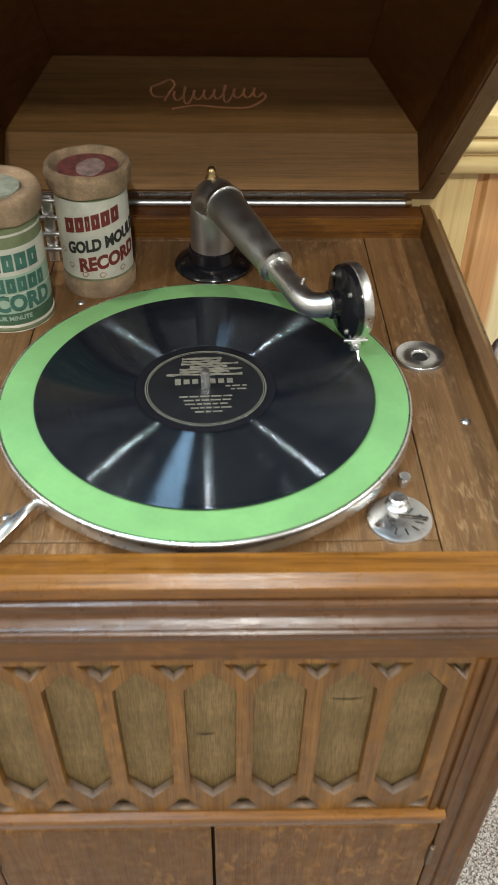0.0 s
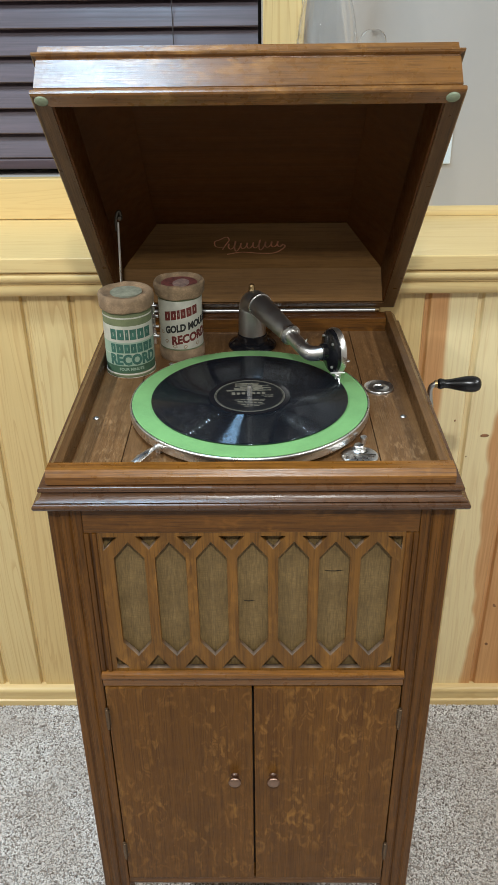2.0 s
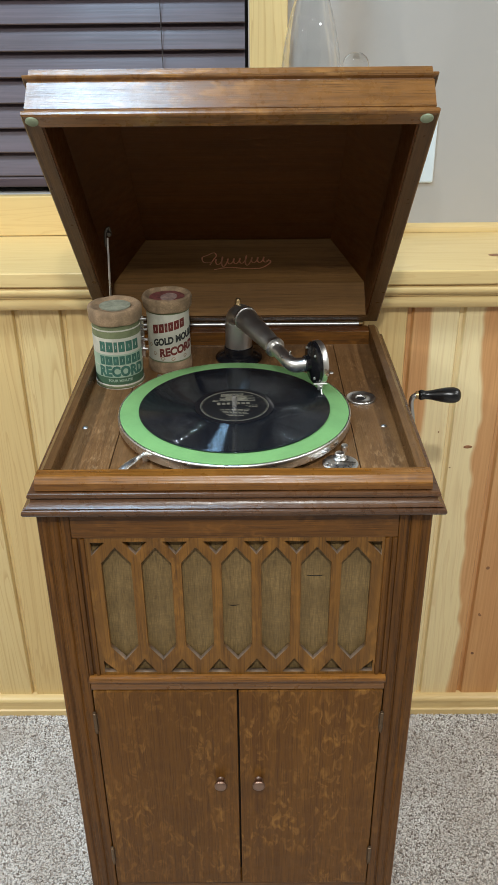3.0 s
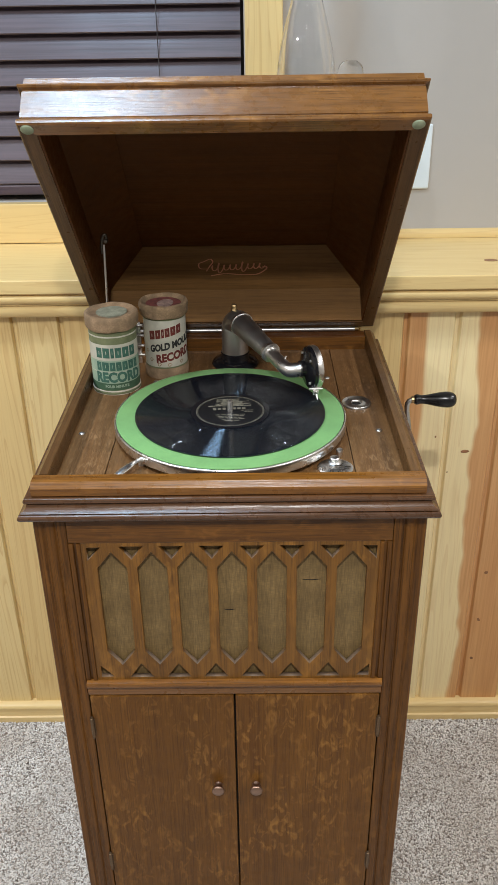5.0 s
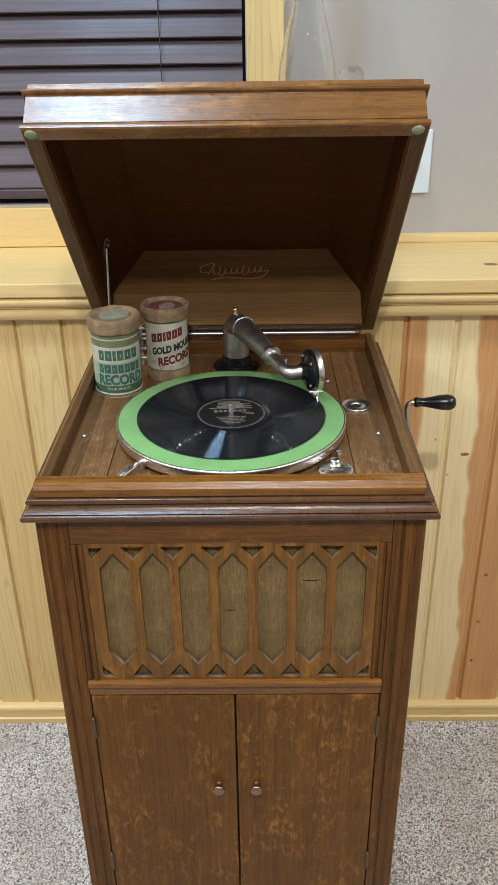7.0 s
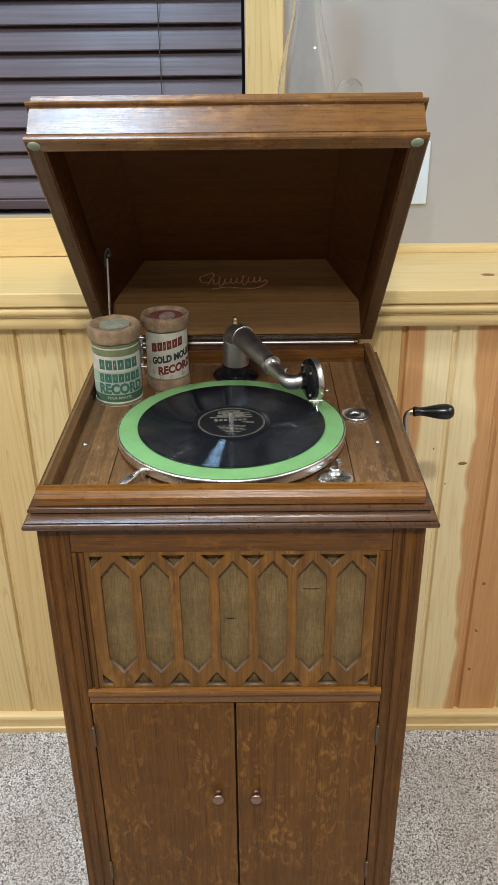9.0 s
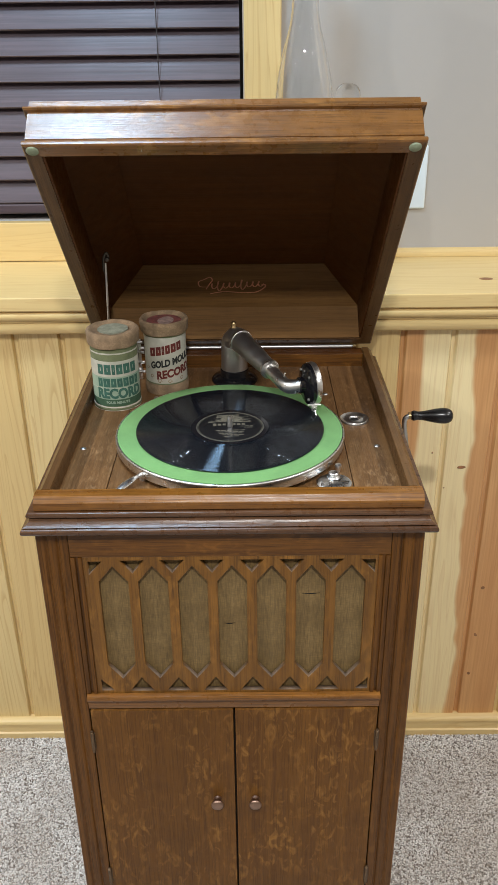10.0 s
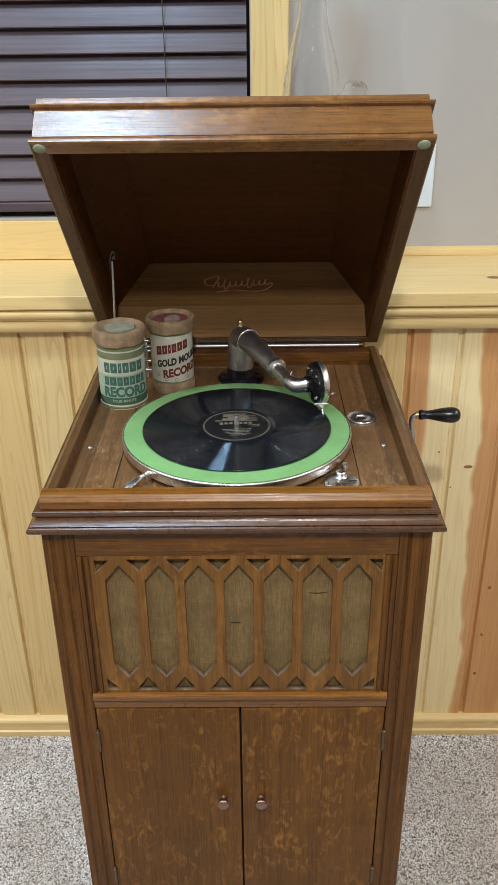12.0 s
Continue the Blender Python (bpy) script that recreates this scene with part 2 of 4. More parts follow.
def pine(name, axis, heart=None, tone=1.0, knots=0.0, lines=0.42):
    """Varnished knotty pine. heart: the middle and half width, across x, of a strip of red heartwood with an uneven edge."""
    n = Nodes(name)
    across = n.coords(stretch(axis, 0.7, 12.0))
    rings = n.noise(across, 1.5, 3, 0.45, 0.8)
    wv = n.add("ShaderNodeMath", Value=0.0)
    wv.operation = "FRACT"
    mul = n.add("ShaderNodeMath", Value=0.0)
    mul.operation = "MULTIPLY"
    n.put(mul.inputs[0], rings)
    n.put(mul.inputs[1], 13.0)
    n.put(wv.inputs[0], mul.outputs[0])
    fine = n.noise(n.coords(stretch(axis, 5.0, 190.0)), 1.5, 4)
    info = n.add("ShaderNodeObjectInfo")
    base = n.ramp(info.outputs["Random"], [(0.0, (0.70 * tone, 0.500 * tone, 0.210 * tone)), (0.5, (0.74 * tone, 0.545 * tone, 0.240 * tone)), (1.0, (0.75 * tone, 0.575 * tone, 0.270 * tone))])
    if heart:
        base = n.ramp(info.outputs["Random"], [(0.0, (0.76 * tone, 0.605 * tone, 0.32 * tone)), (1.0, (0.78 * tone, 0.66 * tone, 0.385 * tone))])
    col = n.mix(n.ramp(wv.outputs[0], [(0.66, 0.0), (0.95, lines), (1.0, 0.0)]), base, (0.50 * tone, 0.265 * tone, 0.085 * tone))
    col = n.mix(n.ramp(fine, [(0.35, 0.12), (0.55, 0.0)]), col, (0.46, 0.28, 0.11))
    if heart:
        tc = n.add("ShaderNodeTexCoord")
        sep = n.add("ShaderNodeSeparateXYZ", Vector=tc.outputs["Object"])
        wob = n.noise(n.coords((3.0, 3.0, 7.0), 0.0), 1.0, 2, 0.5)
        off = n.add("ShaderNodeMath", Value=0.0)
        off.operation = "MULTIPLY_ADD"
        n.put(off.inputs[0], wob)
        n.put(off.inputs[1], heart[2])
        n.put(off.inputs[2], -heart[0] - 0.5 * heart[2])
        sm = n.add("ShaderNodeMath", Value=0.0)
        n.put(sm.inputs[0], sep.outputs["X"])
        n.put(sm.inputs[1], off.outputs[0])
        lean = n.add("ShaderNodeMath", Value=0.0)
        lean.operation = "MULTIPLY_ADD"
        n.put(lean.inputs[0], sep.outputs["Z"])
        n.put(lean.inputs[1], heart[3])
        n.put(lean.inputs[2], sm.outputs[0])
        ab = n.add("ShaderNodeMath", Value=0.0)
        ab.operation = "ABSOLUTE"
        n.put(ab.inputs[0], lean.outputs[0])
        red = n.mix(n.ramp(fine, [(0.3, 0.5), (0.6, 0.0)]), n.mix(n.ramp(rings, [(0.3, 0.0), (0.7, 1.0)]), (0.60, 0.300, 0.110), (0.71, 0.40, 0.165)), (0.45, 0.20, 0.068))
        w = heart[1]
        col = n.mix(n.ramp(ab.outputs[0], [(max(w - 0.002, 0.0), 1.0), (w + 0.001, 0.0)]), col, red)
    if knots:
        vo = n.add("ShaderNodeTexVoronoi", Vector=n.coords(stretch(axis, 3.2, 7.5)), Scale=1.0)
        far = n.noise(n.coords((11, 11, 11)), 1.0, 3)
        k = n.mix(1.0, n.ramp(vo.outputs["Distance"], [(0.05, 1.0), (0.085, 0.0)]), n.ramp(far, [(0.50, 0.0), (0.6, knots)]), "MULTIPLY")
        col = n.mix(k, col, (0.17, 0.075, 0.03))
    n.set(Base_Color=col, Roughness=n.ramp(fine, [(0.3, 0.42), (0.7, 0.30)]), Coat_Weight=0.25, Coat_Roughness=0.25)
    n.bump(fine, 0.08, 0.0008)
    return n.mat


PINE_V = pine("pine_upright", "z", knots=0.8)
PINE_H = pine("pine_level", "x", tone=1.0, lines=0.22)
KNOT = plain("pine_knot", (0.28, 0.125, 0.05), 0.4, 0.4, 90)
PINE_CASE = pine("pine_casing_upright", "z", tone=0.98)


def cloth():
    n = Nodes("grille_cloth")
    warp = n.noise(n.coords((1200, 30, 70), 0.0), 1.0, 2)
    weft = n.noise(n.coords((160, 30, 1000), 0.0), 1.0, 2)
    age = n.noise(n.coords((9, 9, 14)), 2.0, 4)
    col = n.mix(n.ramp(age, [(0.3, 0.0), (0.7, 1.0)]), (0.195, 0.122, 0.040), (0.300, 0.195, 0.072))
    col = n.mix(n.ramp(warp, [(0.33, 0.6), (0.62, 0.0)]), col, (0.080, 0.051, 0.020))
    col = n.mix(n.ramp(weft, [(0.33, 0.4), (0.64, 0.0)]), col, (0.09, 0.062, 0.026))
    n.set(Base_Color=col, Roughness=0.7)
    n.bump(warp, 0.5, 0.0006)
    return n.mat


CLOTH = cloth()


def slat_paint():
    n = Nodes("dark_stained_slat")
    g = n.noise(n.coords((3.0, 130.0, 130.0)), 1.5, 4)
    b = n.noise(n.coords((5, 5, 5)), 1.0, 3)
    col = n.mix(n.ramp(g, [(0.35, 0.0), (0.7, 1.0)]), (0.052, 0.034, 0.045), (0.094, 0.064, 0.082))
    n.set(Base_Color=col, Roughness=n.ramp(b, [(0.3, 0.42), (0.7, 0.54)]), Coat_Weight=0.15, Coat_Roughness=0.3, Specular_IOR_Level=0.6)
    n.bump(g, 0.25, 0.0012)
    return n.mat


SLAT = slat_paint()


def glass(name, tint=(1, 1, 1)):
    n = Nodes(name)
    n.set(Base_Color=(*tint, 1), Roughness=0.0, Transmission_Weight=1.0, IOR=1.45)
    return n.mat


GLASS = glass("clear_glass")


def carpet_yarn():
    n = Nodes("carpet_yarn")
    geo = n.add("ShaderNodeNewGeometry")
    col = n.ramp(geo.outputs["Random Per Island"], [(0.0, (0.10, 0.075, 0.055)), (0.11, (0.20, 0.160, 0.13)), (0.20, (0.44, 0.405, 0.37)), (0.42, (0.64, 0.61, 0.58)), (1.0, (0.90, 0.885, 0.865))])
    patch = n.noise(n.coords((6, 6, 6)), 1.0, 3)
    col = n.mix(n.ramp(patch, [(0.36, 0.55), (0.60, 0.0)]), col, (0.46, 0.405, 0.355))
    speck = n.noise(n.coords((85, 85, 60)), 1.0, 3, 0.6)
    col = n.mix(n.ramp(speck, [(0.33, 0.75), (0.40, 0.0)]), col, (0.19, 0.145, 0.11))
    n.set(Base_Color=col, Roughness=0.95, Sheen_Weight=0.25)
    return n.mat


def carpet_back():
    n = Nodes("carpet_pile")
    a = n.noise(n.coords((260, 260, 260)), 1.0, 3)
    b = n.noise(n.coords((8, 8, 8)), 1.0, 3)
    col = n.ramp(a, [(0.30, (0.16, 0.13, 0.11)), (0.42, (0.44, 0.41, 0.385)), (0.7, (0.60, 0.58, 0.555))])
    col = n.mix(n.ramp(b, [(0.35, 0.3), (0.65, 0.0)]), col, (0.32, 0.29, 0.255))
    n.set(Base_Color=col, Roughness=0.95)
    n.bump(a, 0.8, 0.006)
    return n.mat


YARN, PILE = carpet_yarn(), carpet_back()

# ---- mesh tools ----


def part(name, bm, material, parent=None, label="", smooth=None):
    me = bpy.data.meshes.new(name)
    bmesh.ops.recalc_face_normals(bm, faces=bm.faces)
    bm.to_mesh(me)
    bm.free()
    return link(name, me, material, parent, label, smooth)


def link(name, me, material, parent=None, label="", smooth=None):
    me.materials.clear()
    me.materials.append(material)
    if smooth:
        me.shade_smooth()
        me.set_sharp_from_angle(angle=radians(smooth))
    ob = new(name, me)
    if parent:
        ob.parent = parent
        if parent.type == "EMPTY":
            ob.matrix_parent_inverse = Matrix.Translation(-parent.location)
    if label:
        tagged(ob, label)
    return ob


def thing(name, place, label, category, group="", kind=""):
    ob = new(name)
    ob.location = place
    ob.empty_display_size = 0.05
    return tagged(ob, label, category, group, kind)


def box(x0, x1, y0, y1, z0, z1, bevel=0.0, seg=2, bm=None):
    bm = bm or bmesh.new()
    r = bmesh.ops.create_cube(bm, size=1.0, matrix=Matrix.Translation(((x0 + x1) / 2, (y0 + y1) / 2, (z0 + z1) / 2)) @ Matrix.Diagonal((x1 - x0, y1 - y0, z1 - z0, 1)))
    if bevel:
        edges = list({e for v in r["verts"] for e in v.link_edges})
        bmesh.ops.bevel(bm, geom=edges, offset=bevel, segments=seg, affect="EDGES", profile=0.5)
    return bm


def lathe(profile, m=Matrix.Identity(4), n=48, bm=None, close=False):
    """Turns (radius, height) pairs round z, then poses them by m."""
    bm = bm or bmesh.new()
    rings = []
    for r, z in profile:
        if r < 1e-6:
            rings.append([bm.verts.new(m @ Vector((0, 0, z)))])
        else:
            rings.append([bm.verts.new(m @ Vector((r * math.cos(2 * math.pi * i / n), r * math.sin(2 * math.pi * i / n), z))) for i in range(n)])
    pairs = list(zip(rings, rings[1:])) + ([(rings[-1], rings[0])] if close else [])
    for a, b in pairs:
        for i in range(n):
            j = (i + 1) % n
            f = [a[i % len(a)], a[j % len(a)], b[j % len(b)], b[i % len(b)]]
            f = [v for k, v in enumerate(f) if v not in f[:k]]
            if len(f) > 2:
                bm.faces.new(f)
    return bm


def tube(points, n=16, bm=None, caps=True):
    """A round bar through (x, y, z, radius) points."""
    bm = bm or bmesh.new()
    ps = [Vector(p[:3]) for p in points]
    up = None
    rings = []
    for i, p in enumerate(ps):
        d = (ps[min(i + 1, len(ps) - 1)] - ps[max(i - 1, 0)]).normalized()
        if up is None:
            up = d.orthogonal().normalized()
        up = (up - d * up.dot(d)).normalized()
        s = d.cross(up)
        r = points[i][3]
        rings.append([bm.verts.new(p + r * (math.cos(2 * math.pi * k / n) * up + math.sin(2 * math.pi * k / n) * s)) for k in range(n)])
    for a, b in zip(rings, rings[1:]):
        for k in range(n):
            bm.faces.new((a[k], a[(k + 1) % n], b[(k + 1) % n], b[k]))
    if caps:
        bm.faces.new(rings[0])
        bm.faces.new(rings[-1])
    return bm


def spline(points, steps=6):
    """A smooth curve through points of any number of values."""
    out = []
    P = [np.array(p, float) for p in points]
    for i in range(len(P) - 1):
        a, b, c, d = P[max(i - 1, 0)], P[i], P[i + 1], P[min(i + 2, len(P) - 1)]
        for k in range(steps):
            t = k / steps
            out.append(0.5 * (2 * b + (c - a) * t + (2 * a - 5 * b + 4 * c - d) * t * t + (3 * b - a - 3 * c + d) * t ** 3))
    out.append(P[-1])
    return [tuple(float(v) for v in p) for p in out]


def frame_ring(profile, hw, y0, y1, m=Matrix.Identity(4), bm=None, close=True):
    """Sweeps (outset, height) pairs round a rectangle with mitred corners."""
    bm = bm or bmesh.new()
    rings = []
    for o, z in profile:
        rings.append([bm.verts.new(m @ Vector(c)) for c in ((-hw - o, y0 - o, z), (hw + o, y0 - o, z), (hw + o, y1 + o, z), (-hw - o, y1 + o, z))])
    for a, b in list(zip(rings, rings[1:])) + ([(rings[-1], rings[0])] if close else []):
        for i in range(4):
            bm.faces.new((a[i], a[(i + 1) % 4], b[(i + 1) % 4], b[i]))
    return bm


def extrude_x(profile, x0, x1, bm=None):
    """A moulding along x with a closed outline of (y, z) pairs."""
    bm = bm or bmesh.new()
    a = [bm.verts.new((x0, y, z)) for y, z in profile]
    b = [bm.verts.new((x1, y, z)) for y, z in profile]
    bm.faces.new(a)
    bm.faces.new(list(reversed(b)))
    for i in range(len(a)):
        j = (i + 1) % len(a)
        bm.faces.new((a[i], a[j], b[j], b[i]))
    return bm


def extrude_z(plan, z0, z1, bm=None):
    bm = bm or bmesh.new()
    a = [bm.verts.new((x, y, z0)) for x, y in plan]
    b = [bm.verts.new((x, y, z1)) for x, y in plan]
    bm.faces.new(a)
    bm.faces.new(list(reversed(b)))
    for i in range(len(a)):
        j = (i + 1) % len(a)
        bm.faces.new((a[i], a[j], b[j], b[i]))
    return bm


def cut_out(outlines, depth, bevel=0.0):
    """A flat sheet with openings: closed outlines, the first the outer one, made thick. Returns a mesh in x, y with z as depth."""
    cu = bpy.data.curves.new("sheet", "CURVE")
    cu.dimensions, cu.fill_mode, cu.extrude, cu.bevel_depth, cu.bevel_resolution = "2D", "BOTH", depth / 2, bevel, 1
    for pts in outlines:
        s = cu.splines.new("POLY")
        s.points.add(len(pts) - 1)
        for p, (x, y) in zip(s.points, pts):
            p.co = (x, y, 0, 1)
        s.use_cyclic_u = True
    return solid(cu)


def solid(cu):
    ob = new("sheet", cu)
    dg = bpy.context.evaluated_depsgraph_get()
    me = bpy.data.meshes.new_from_object(ob.evaluated_get(dg))
    bpy.data.objects.remove(ob)
    return me


def lettering(text, size, depth=0.0002, bold=0.048):
    cu = bpy.data.curves.new("writing", "FONT")
    cu.body, cu.size, cu.extrude, cu.align_x, cu.align_y, cu.resolution_u = text, size, depth, "CENTER", "CENTER", 3
    cu.offset = size * bold
    return solid(cu)


def mapped(me, fn):
    for v in me.vertices:
        v.co = fn(v.co)
    me.update()
    return me


# ---- the room ----
FLOOR_X, BACK_Y, CEIL_Z = 2.6, -3.4, 2.44
WALL_Y, LEDGE_Z, UPPER_Y = 0.57, 1.038, 0.80
WIN = (-1.15, 0.018, 1.114, 2.10)

tagged(part("floor", box(-FLOOR_X, FLOOR_X, BACK_Y, 0.95, -0.1, 0.0), PILE), "grey beige speckled cut pile carpet floor", "carpet", kind="structure")
tagged(part("ceiling", box(-FLOOR_X, FLOOR_X, BACK_Y, 0.95, CEIL_Z, CEIL_Z + 0.1), CEIL), "plain white painted ceiling", "ceiling", kind="structure")
tagged(part("wall_west", box(-FLOOR_X - 0.1, -FLOOR_X, BACK_Y - 0.1, 0.95, 0, CEIL_Z), DRYWALL), "plain taupe painted wall", "wall", kind="structure")
tagged(part("wall_east", box(FLOOR_X, FLOOR_X + 0.1, BACK_Y - 0.1, 0.95, 0, CEIL_Z), DRYWALL), "plain taupe painted wall", "wall", kind="structure")
tagged(part("wall_south", box(-FLOOR_X, FLOOR_X, BACK_Y - 0.1, BACK_Y, 0, CEIL_Z), DRYWALL), "plain taupe painted wall", "wall", kind="structure")

bm = box(-FLOOR_X, WIN[0], UPPER_Y, UPPER_Y + 0.15, 1.0, CEIL_Z)
box(WIN[1], FLOOR_X, UPPER_Y, UPPER_Y + 0.15, 1.0, CEIL_Z, bm=bm)
box(WIN[0], WIN[1], UPPER_Y, UPPER_Y + 0.15, 1.0, WIN[2], bm=bm)
box(WIN[0], WIN[1], UPPER_Y, UPPER_Y + 0.15, WIN[3], CEIL_Z, bm=bm)
tagged(part("wall_north", bm, DRYWALL), "taupe painted wall above a pine ledge", "wall", kind="structure")

wainscot = tagged(part("wall_wainscot", box(-FLOOR_X, FLOOR_X, WALL_Y + 0.014, 0.95, 0, 1.012), PINE_V), "half-high wall clad in varnished knotty pine boards", "wall", kind="structure")

# ledge board with a bullnose, and the mouldings under it
nose = [(0.543 + 0.0028 * (1 - math.sin(a)), 1.0352 + 0.0028 * math.cos(a)) for a in [math.pi / 2 * k / 5 for k in range(6)]] + [(0.543, 1.0150), (0.5445, 1.013)]
ledge = tagged(part("trim_ledge", extrude_x([(0.81, LEDGE_Z)] + nose + [(0.81, 1.013)], -FLOOR_X, FLOOR_X), PINE_H, smooth=25), "broad varnished pine ledge with a rounded nose", "ledge", kind="structure")
part("knot", lathe([(0, 0.0006), (0.8, 0.0005), (1.0, 0.0)], pose(0.452, 0.632, LEDGE_Z) @ Matrix.Diagonal((0.0125, 0.0085, 1, 1)), 20), KNOT, ledge, "dark resin knot")
cove = [(WALL_Y + 0.012, 1.0125), (0.5500, 1.0125), (0.5500, 1.0100), (0.5470, 1.0090), (0.5450, 1.0065), (0.5442, 1.0030), (0.5450, 0.9985), (0.5470, 0.9955), (0.5505, 0.9940), (0.5505, 0.9915), (WALL_Y + 0.012, 0.9915)]
tagged(part("trim_cove", extrude_x(cove, -FLOOR_X, FLOOR_X), PINE_H, smooth=50), "golden pine half-round moulding under the ledge", "moulding", kind="structure")
fillet = [(WALL_Y + 0.012, 0.991), (0.556, 0.991), (0.550, 0.9895), (0.549, 0.986), (0.550, 0.972), (0.552, 0.970), (WALL_Y + 0.012, 0.970)]
tagged(part("trim_fillet", extrude_x(fillet, -FLOOR_X, FLOOR_X), PINE_H, smooth=50), "pale pine strip under the cove moulding", "moulding", kind="structure")
base = [(WALL_Y + 0.012, 0.0), (0.551, 0.0), (0.551, 0.018), (0.555, 0.020), (0.5555, 0.040), (0.553, 0.042), (0.5535, 0.047), (0.557, 0.051), (WALL_Y + 0.012, 0.052)]
tagged(part("baseboard", extrude_x(base, -FLOOR_X, FLOOR_X), PINE_H, smooth=50), "varnished pine baseboard on carpet", "baseboard", kind="structure")
back_trim = [(UPPER_Y, LEDGE_Z + 0.0005), (UPPER_Y - 0.013, LEDGE_Z + 0.0005), (UPPER_Y - 0.013, LEDGE_Z + 0.010), (UPPER_Y - 0.009, LEDGE_Z + 0.015), (UPPER_Y, LEDGE_Z + 0.016)]
tagged(part("trim_back", extrude_x(back_trim, 0.087, FLOOR_X), PINE_H, smooth=50), "narrow pine strip where ledge meets wall", "trim", kind="structure")

# window: casing, dark pane, blind
window = thing("window_1", (-0.57, UPPER_Y, WIN[2]), "pine-cased window with a closed dark blind", "window", kind="structure")
part("casing_side", box(0.020, 0.086, UPPER_Y - 0.018, UPPER_Y + 0.001, LEDGE_Z + 0.001, 2.17, 0.002), PINE_CASE, window)
part("casing_side", box(WIN[0] - 0.066, WIN[0] - 0.002, UPPER_Y - 0.018, UPPER_Y + 0.001, LEDGE_Z + 0.001, 2.17, 0.002), PINE_CASE, window)
part("casing_bottom", box(WIN[0] - 0.001, 0.019, UPPER_Y - 0.018, UPPER_Y + 0.001, LEDGE_Z + 0.001, WIN[2], 0.002), PINE_H, window)
part("casing_top", box(WIN[0] - 0.001, 0.019, UPPER_Y - 0.018, UPPER_Y + 0.001, 2.10, 2.17, 0.002), PINE_H, window)
part("pane", box(WIN[0], WIN[1], UPPER_Y + 0.09, UPPER_Y + 0.096, WIN[2], WIN[3]), BLACK_GAP, window, "dark night-time window pane")

blind = thing("window_blind", (-0.57, UPPER_Y + 0.02, WIN[2]), "closed dark mahogany slatted blind with glossy slats", "blind")
pts = [(UPPER_Y + 0.004 + 0.018 * t, -0.0212 + 0.0424 * t + 0.0025 * math.sin(math.pi * t)) for t in [k / 6 for k in range(7)]]
outline = pts + [(y + 0.0016, z - 0.0022) for y, z in reversed(pts)]
slat_me = bpy.data.meshes.new("slat")
sb = extrude_x(outline, WIN[0] + 0.006, WIN[1] - 0.006)
bmesh.ops.recalc_face_normals(sb, faces=sb.faces)
sb.to_mesh(slat_me)
sb.free()
for k in range(21):
    s = link("slat", slat_me, SLAT, blind)
    s.location = (0, 0, 1.1695 + 0.0428 * k)
part("bottom_rail", box(WIN[0] + 0.006, WIN[1] - 0.006, UPPER_Y + 0.006, UPPER_Y + 0.040, 1.126, 1.145, 0.003), SLAT, blind)
for x in (-0.134, -0.93):
    bm = tube([(x, UPPER_Y + 0.001, 1.15, 0.0009), (x, UPPER_Y + 0.001, 2.09, 0.0009)], 6)
    part("ladder_cord", bm, CORD, blind)

# plate on the wall
plate = thing("wall_plate", (0.325, UPPER_Y, 1.18), "white plastic cover plate with a round socket", "wall plate")
part("cover", box(0.293, 0.363, UPPER_Y - 0.006, UPPER_Y, 1.130, 1.246, 0.003), PLATE, plate)
part("socket", lathe([(0, 0.0085), (0.015, 0.0085), (0.017, 0.006), (0.017, 0.0)], pose(0.328, UPPER_Y, 1.188, 90, 0, 0), 32), PLATE, plate, smooth=40)

# oil lamp on the ledge
oil_lamp = thing("oil_lamp", (0.121, 0.68, LEDGE_Z), "clear glass oil lamp with a tall chimney on the ledge", "oil lamp")
LP = pose(0.121, 0.68, 0)
wall_out = spline([(0.034, 1.262), (0.037, 1.285), (0.046, 1.315), (0.0485, 1.338), (0.0445, 1.375), (0.035, 1.415), (0.0255, 1.45), (0.0212, 1.485), (0.0205, 1.53), (0.0215, 1.575), (0.023, 1.59)], 5)
part("chimney", lathe(wall_out + [(r - 0.0016, z) for r, z in reversed(wall_out)], LP, 64, close=True), GLASS, oil_lamp, "clear glass chimney", smooth=60)
part("burner", lathe([(0, 1.215), (0.022, 1.215), (0.030, 1.235), (0.036, 1.255), (0.0365, 1.262), (0.012, 1.265), (0, 1.27)], LP), BRASS, oil_lamp, smooth=40)
part("font", lathe([(0, LEDGE_Z), (0.055, LEDGE_Z), (0.056, 1.046), (0.030, 1.06), (0.022, 1.085), (0.040, 1.11), (0.056, 1.145), (0.054, 1.18), (0.030, 1.205), (0.022, 1.215), (0, 1.2149)], LP), GLASS, oil_lamp, smooth=60)

# stoppered bottle beside the lamp
bottle = thing("glass_bottle", (0.196, 0.69, LEDGE_Z), "clear glass bottle with a round stopper on the ledge", "bottle")
BT = pose(0.196, 0.69, 0)
flask = spline([(0.036, LEDGE_Z), (0.040, LEDGE_Z + 0.006), (0.041, 1.10), (0.040, 1.21), (0.032, 1.25), (0.016, 1.275), (0.0125, 1.29), (0.0125, 1.312), (0.016, 1.318)], 4)
part("flask", lathe([(0, LEDGE_Z)] + flask + [(r - 0.002, h + 0.001) for r, h in reversed(flask)] + [(0, LEDGE_Z + 0.004)], BT, 40), GLASS, bottle, smooth=60)
part("stopper", lathe(spline([(0, 1.3195), (0.012, 1.3200), (0.0195, 1.328), (0.0220, 1.340), (0.0190, 1.353), (0.0100, 1.3605), (0, 1.362)], 4), BT, 40), GLASS, bottle, smooth=60)

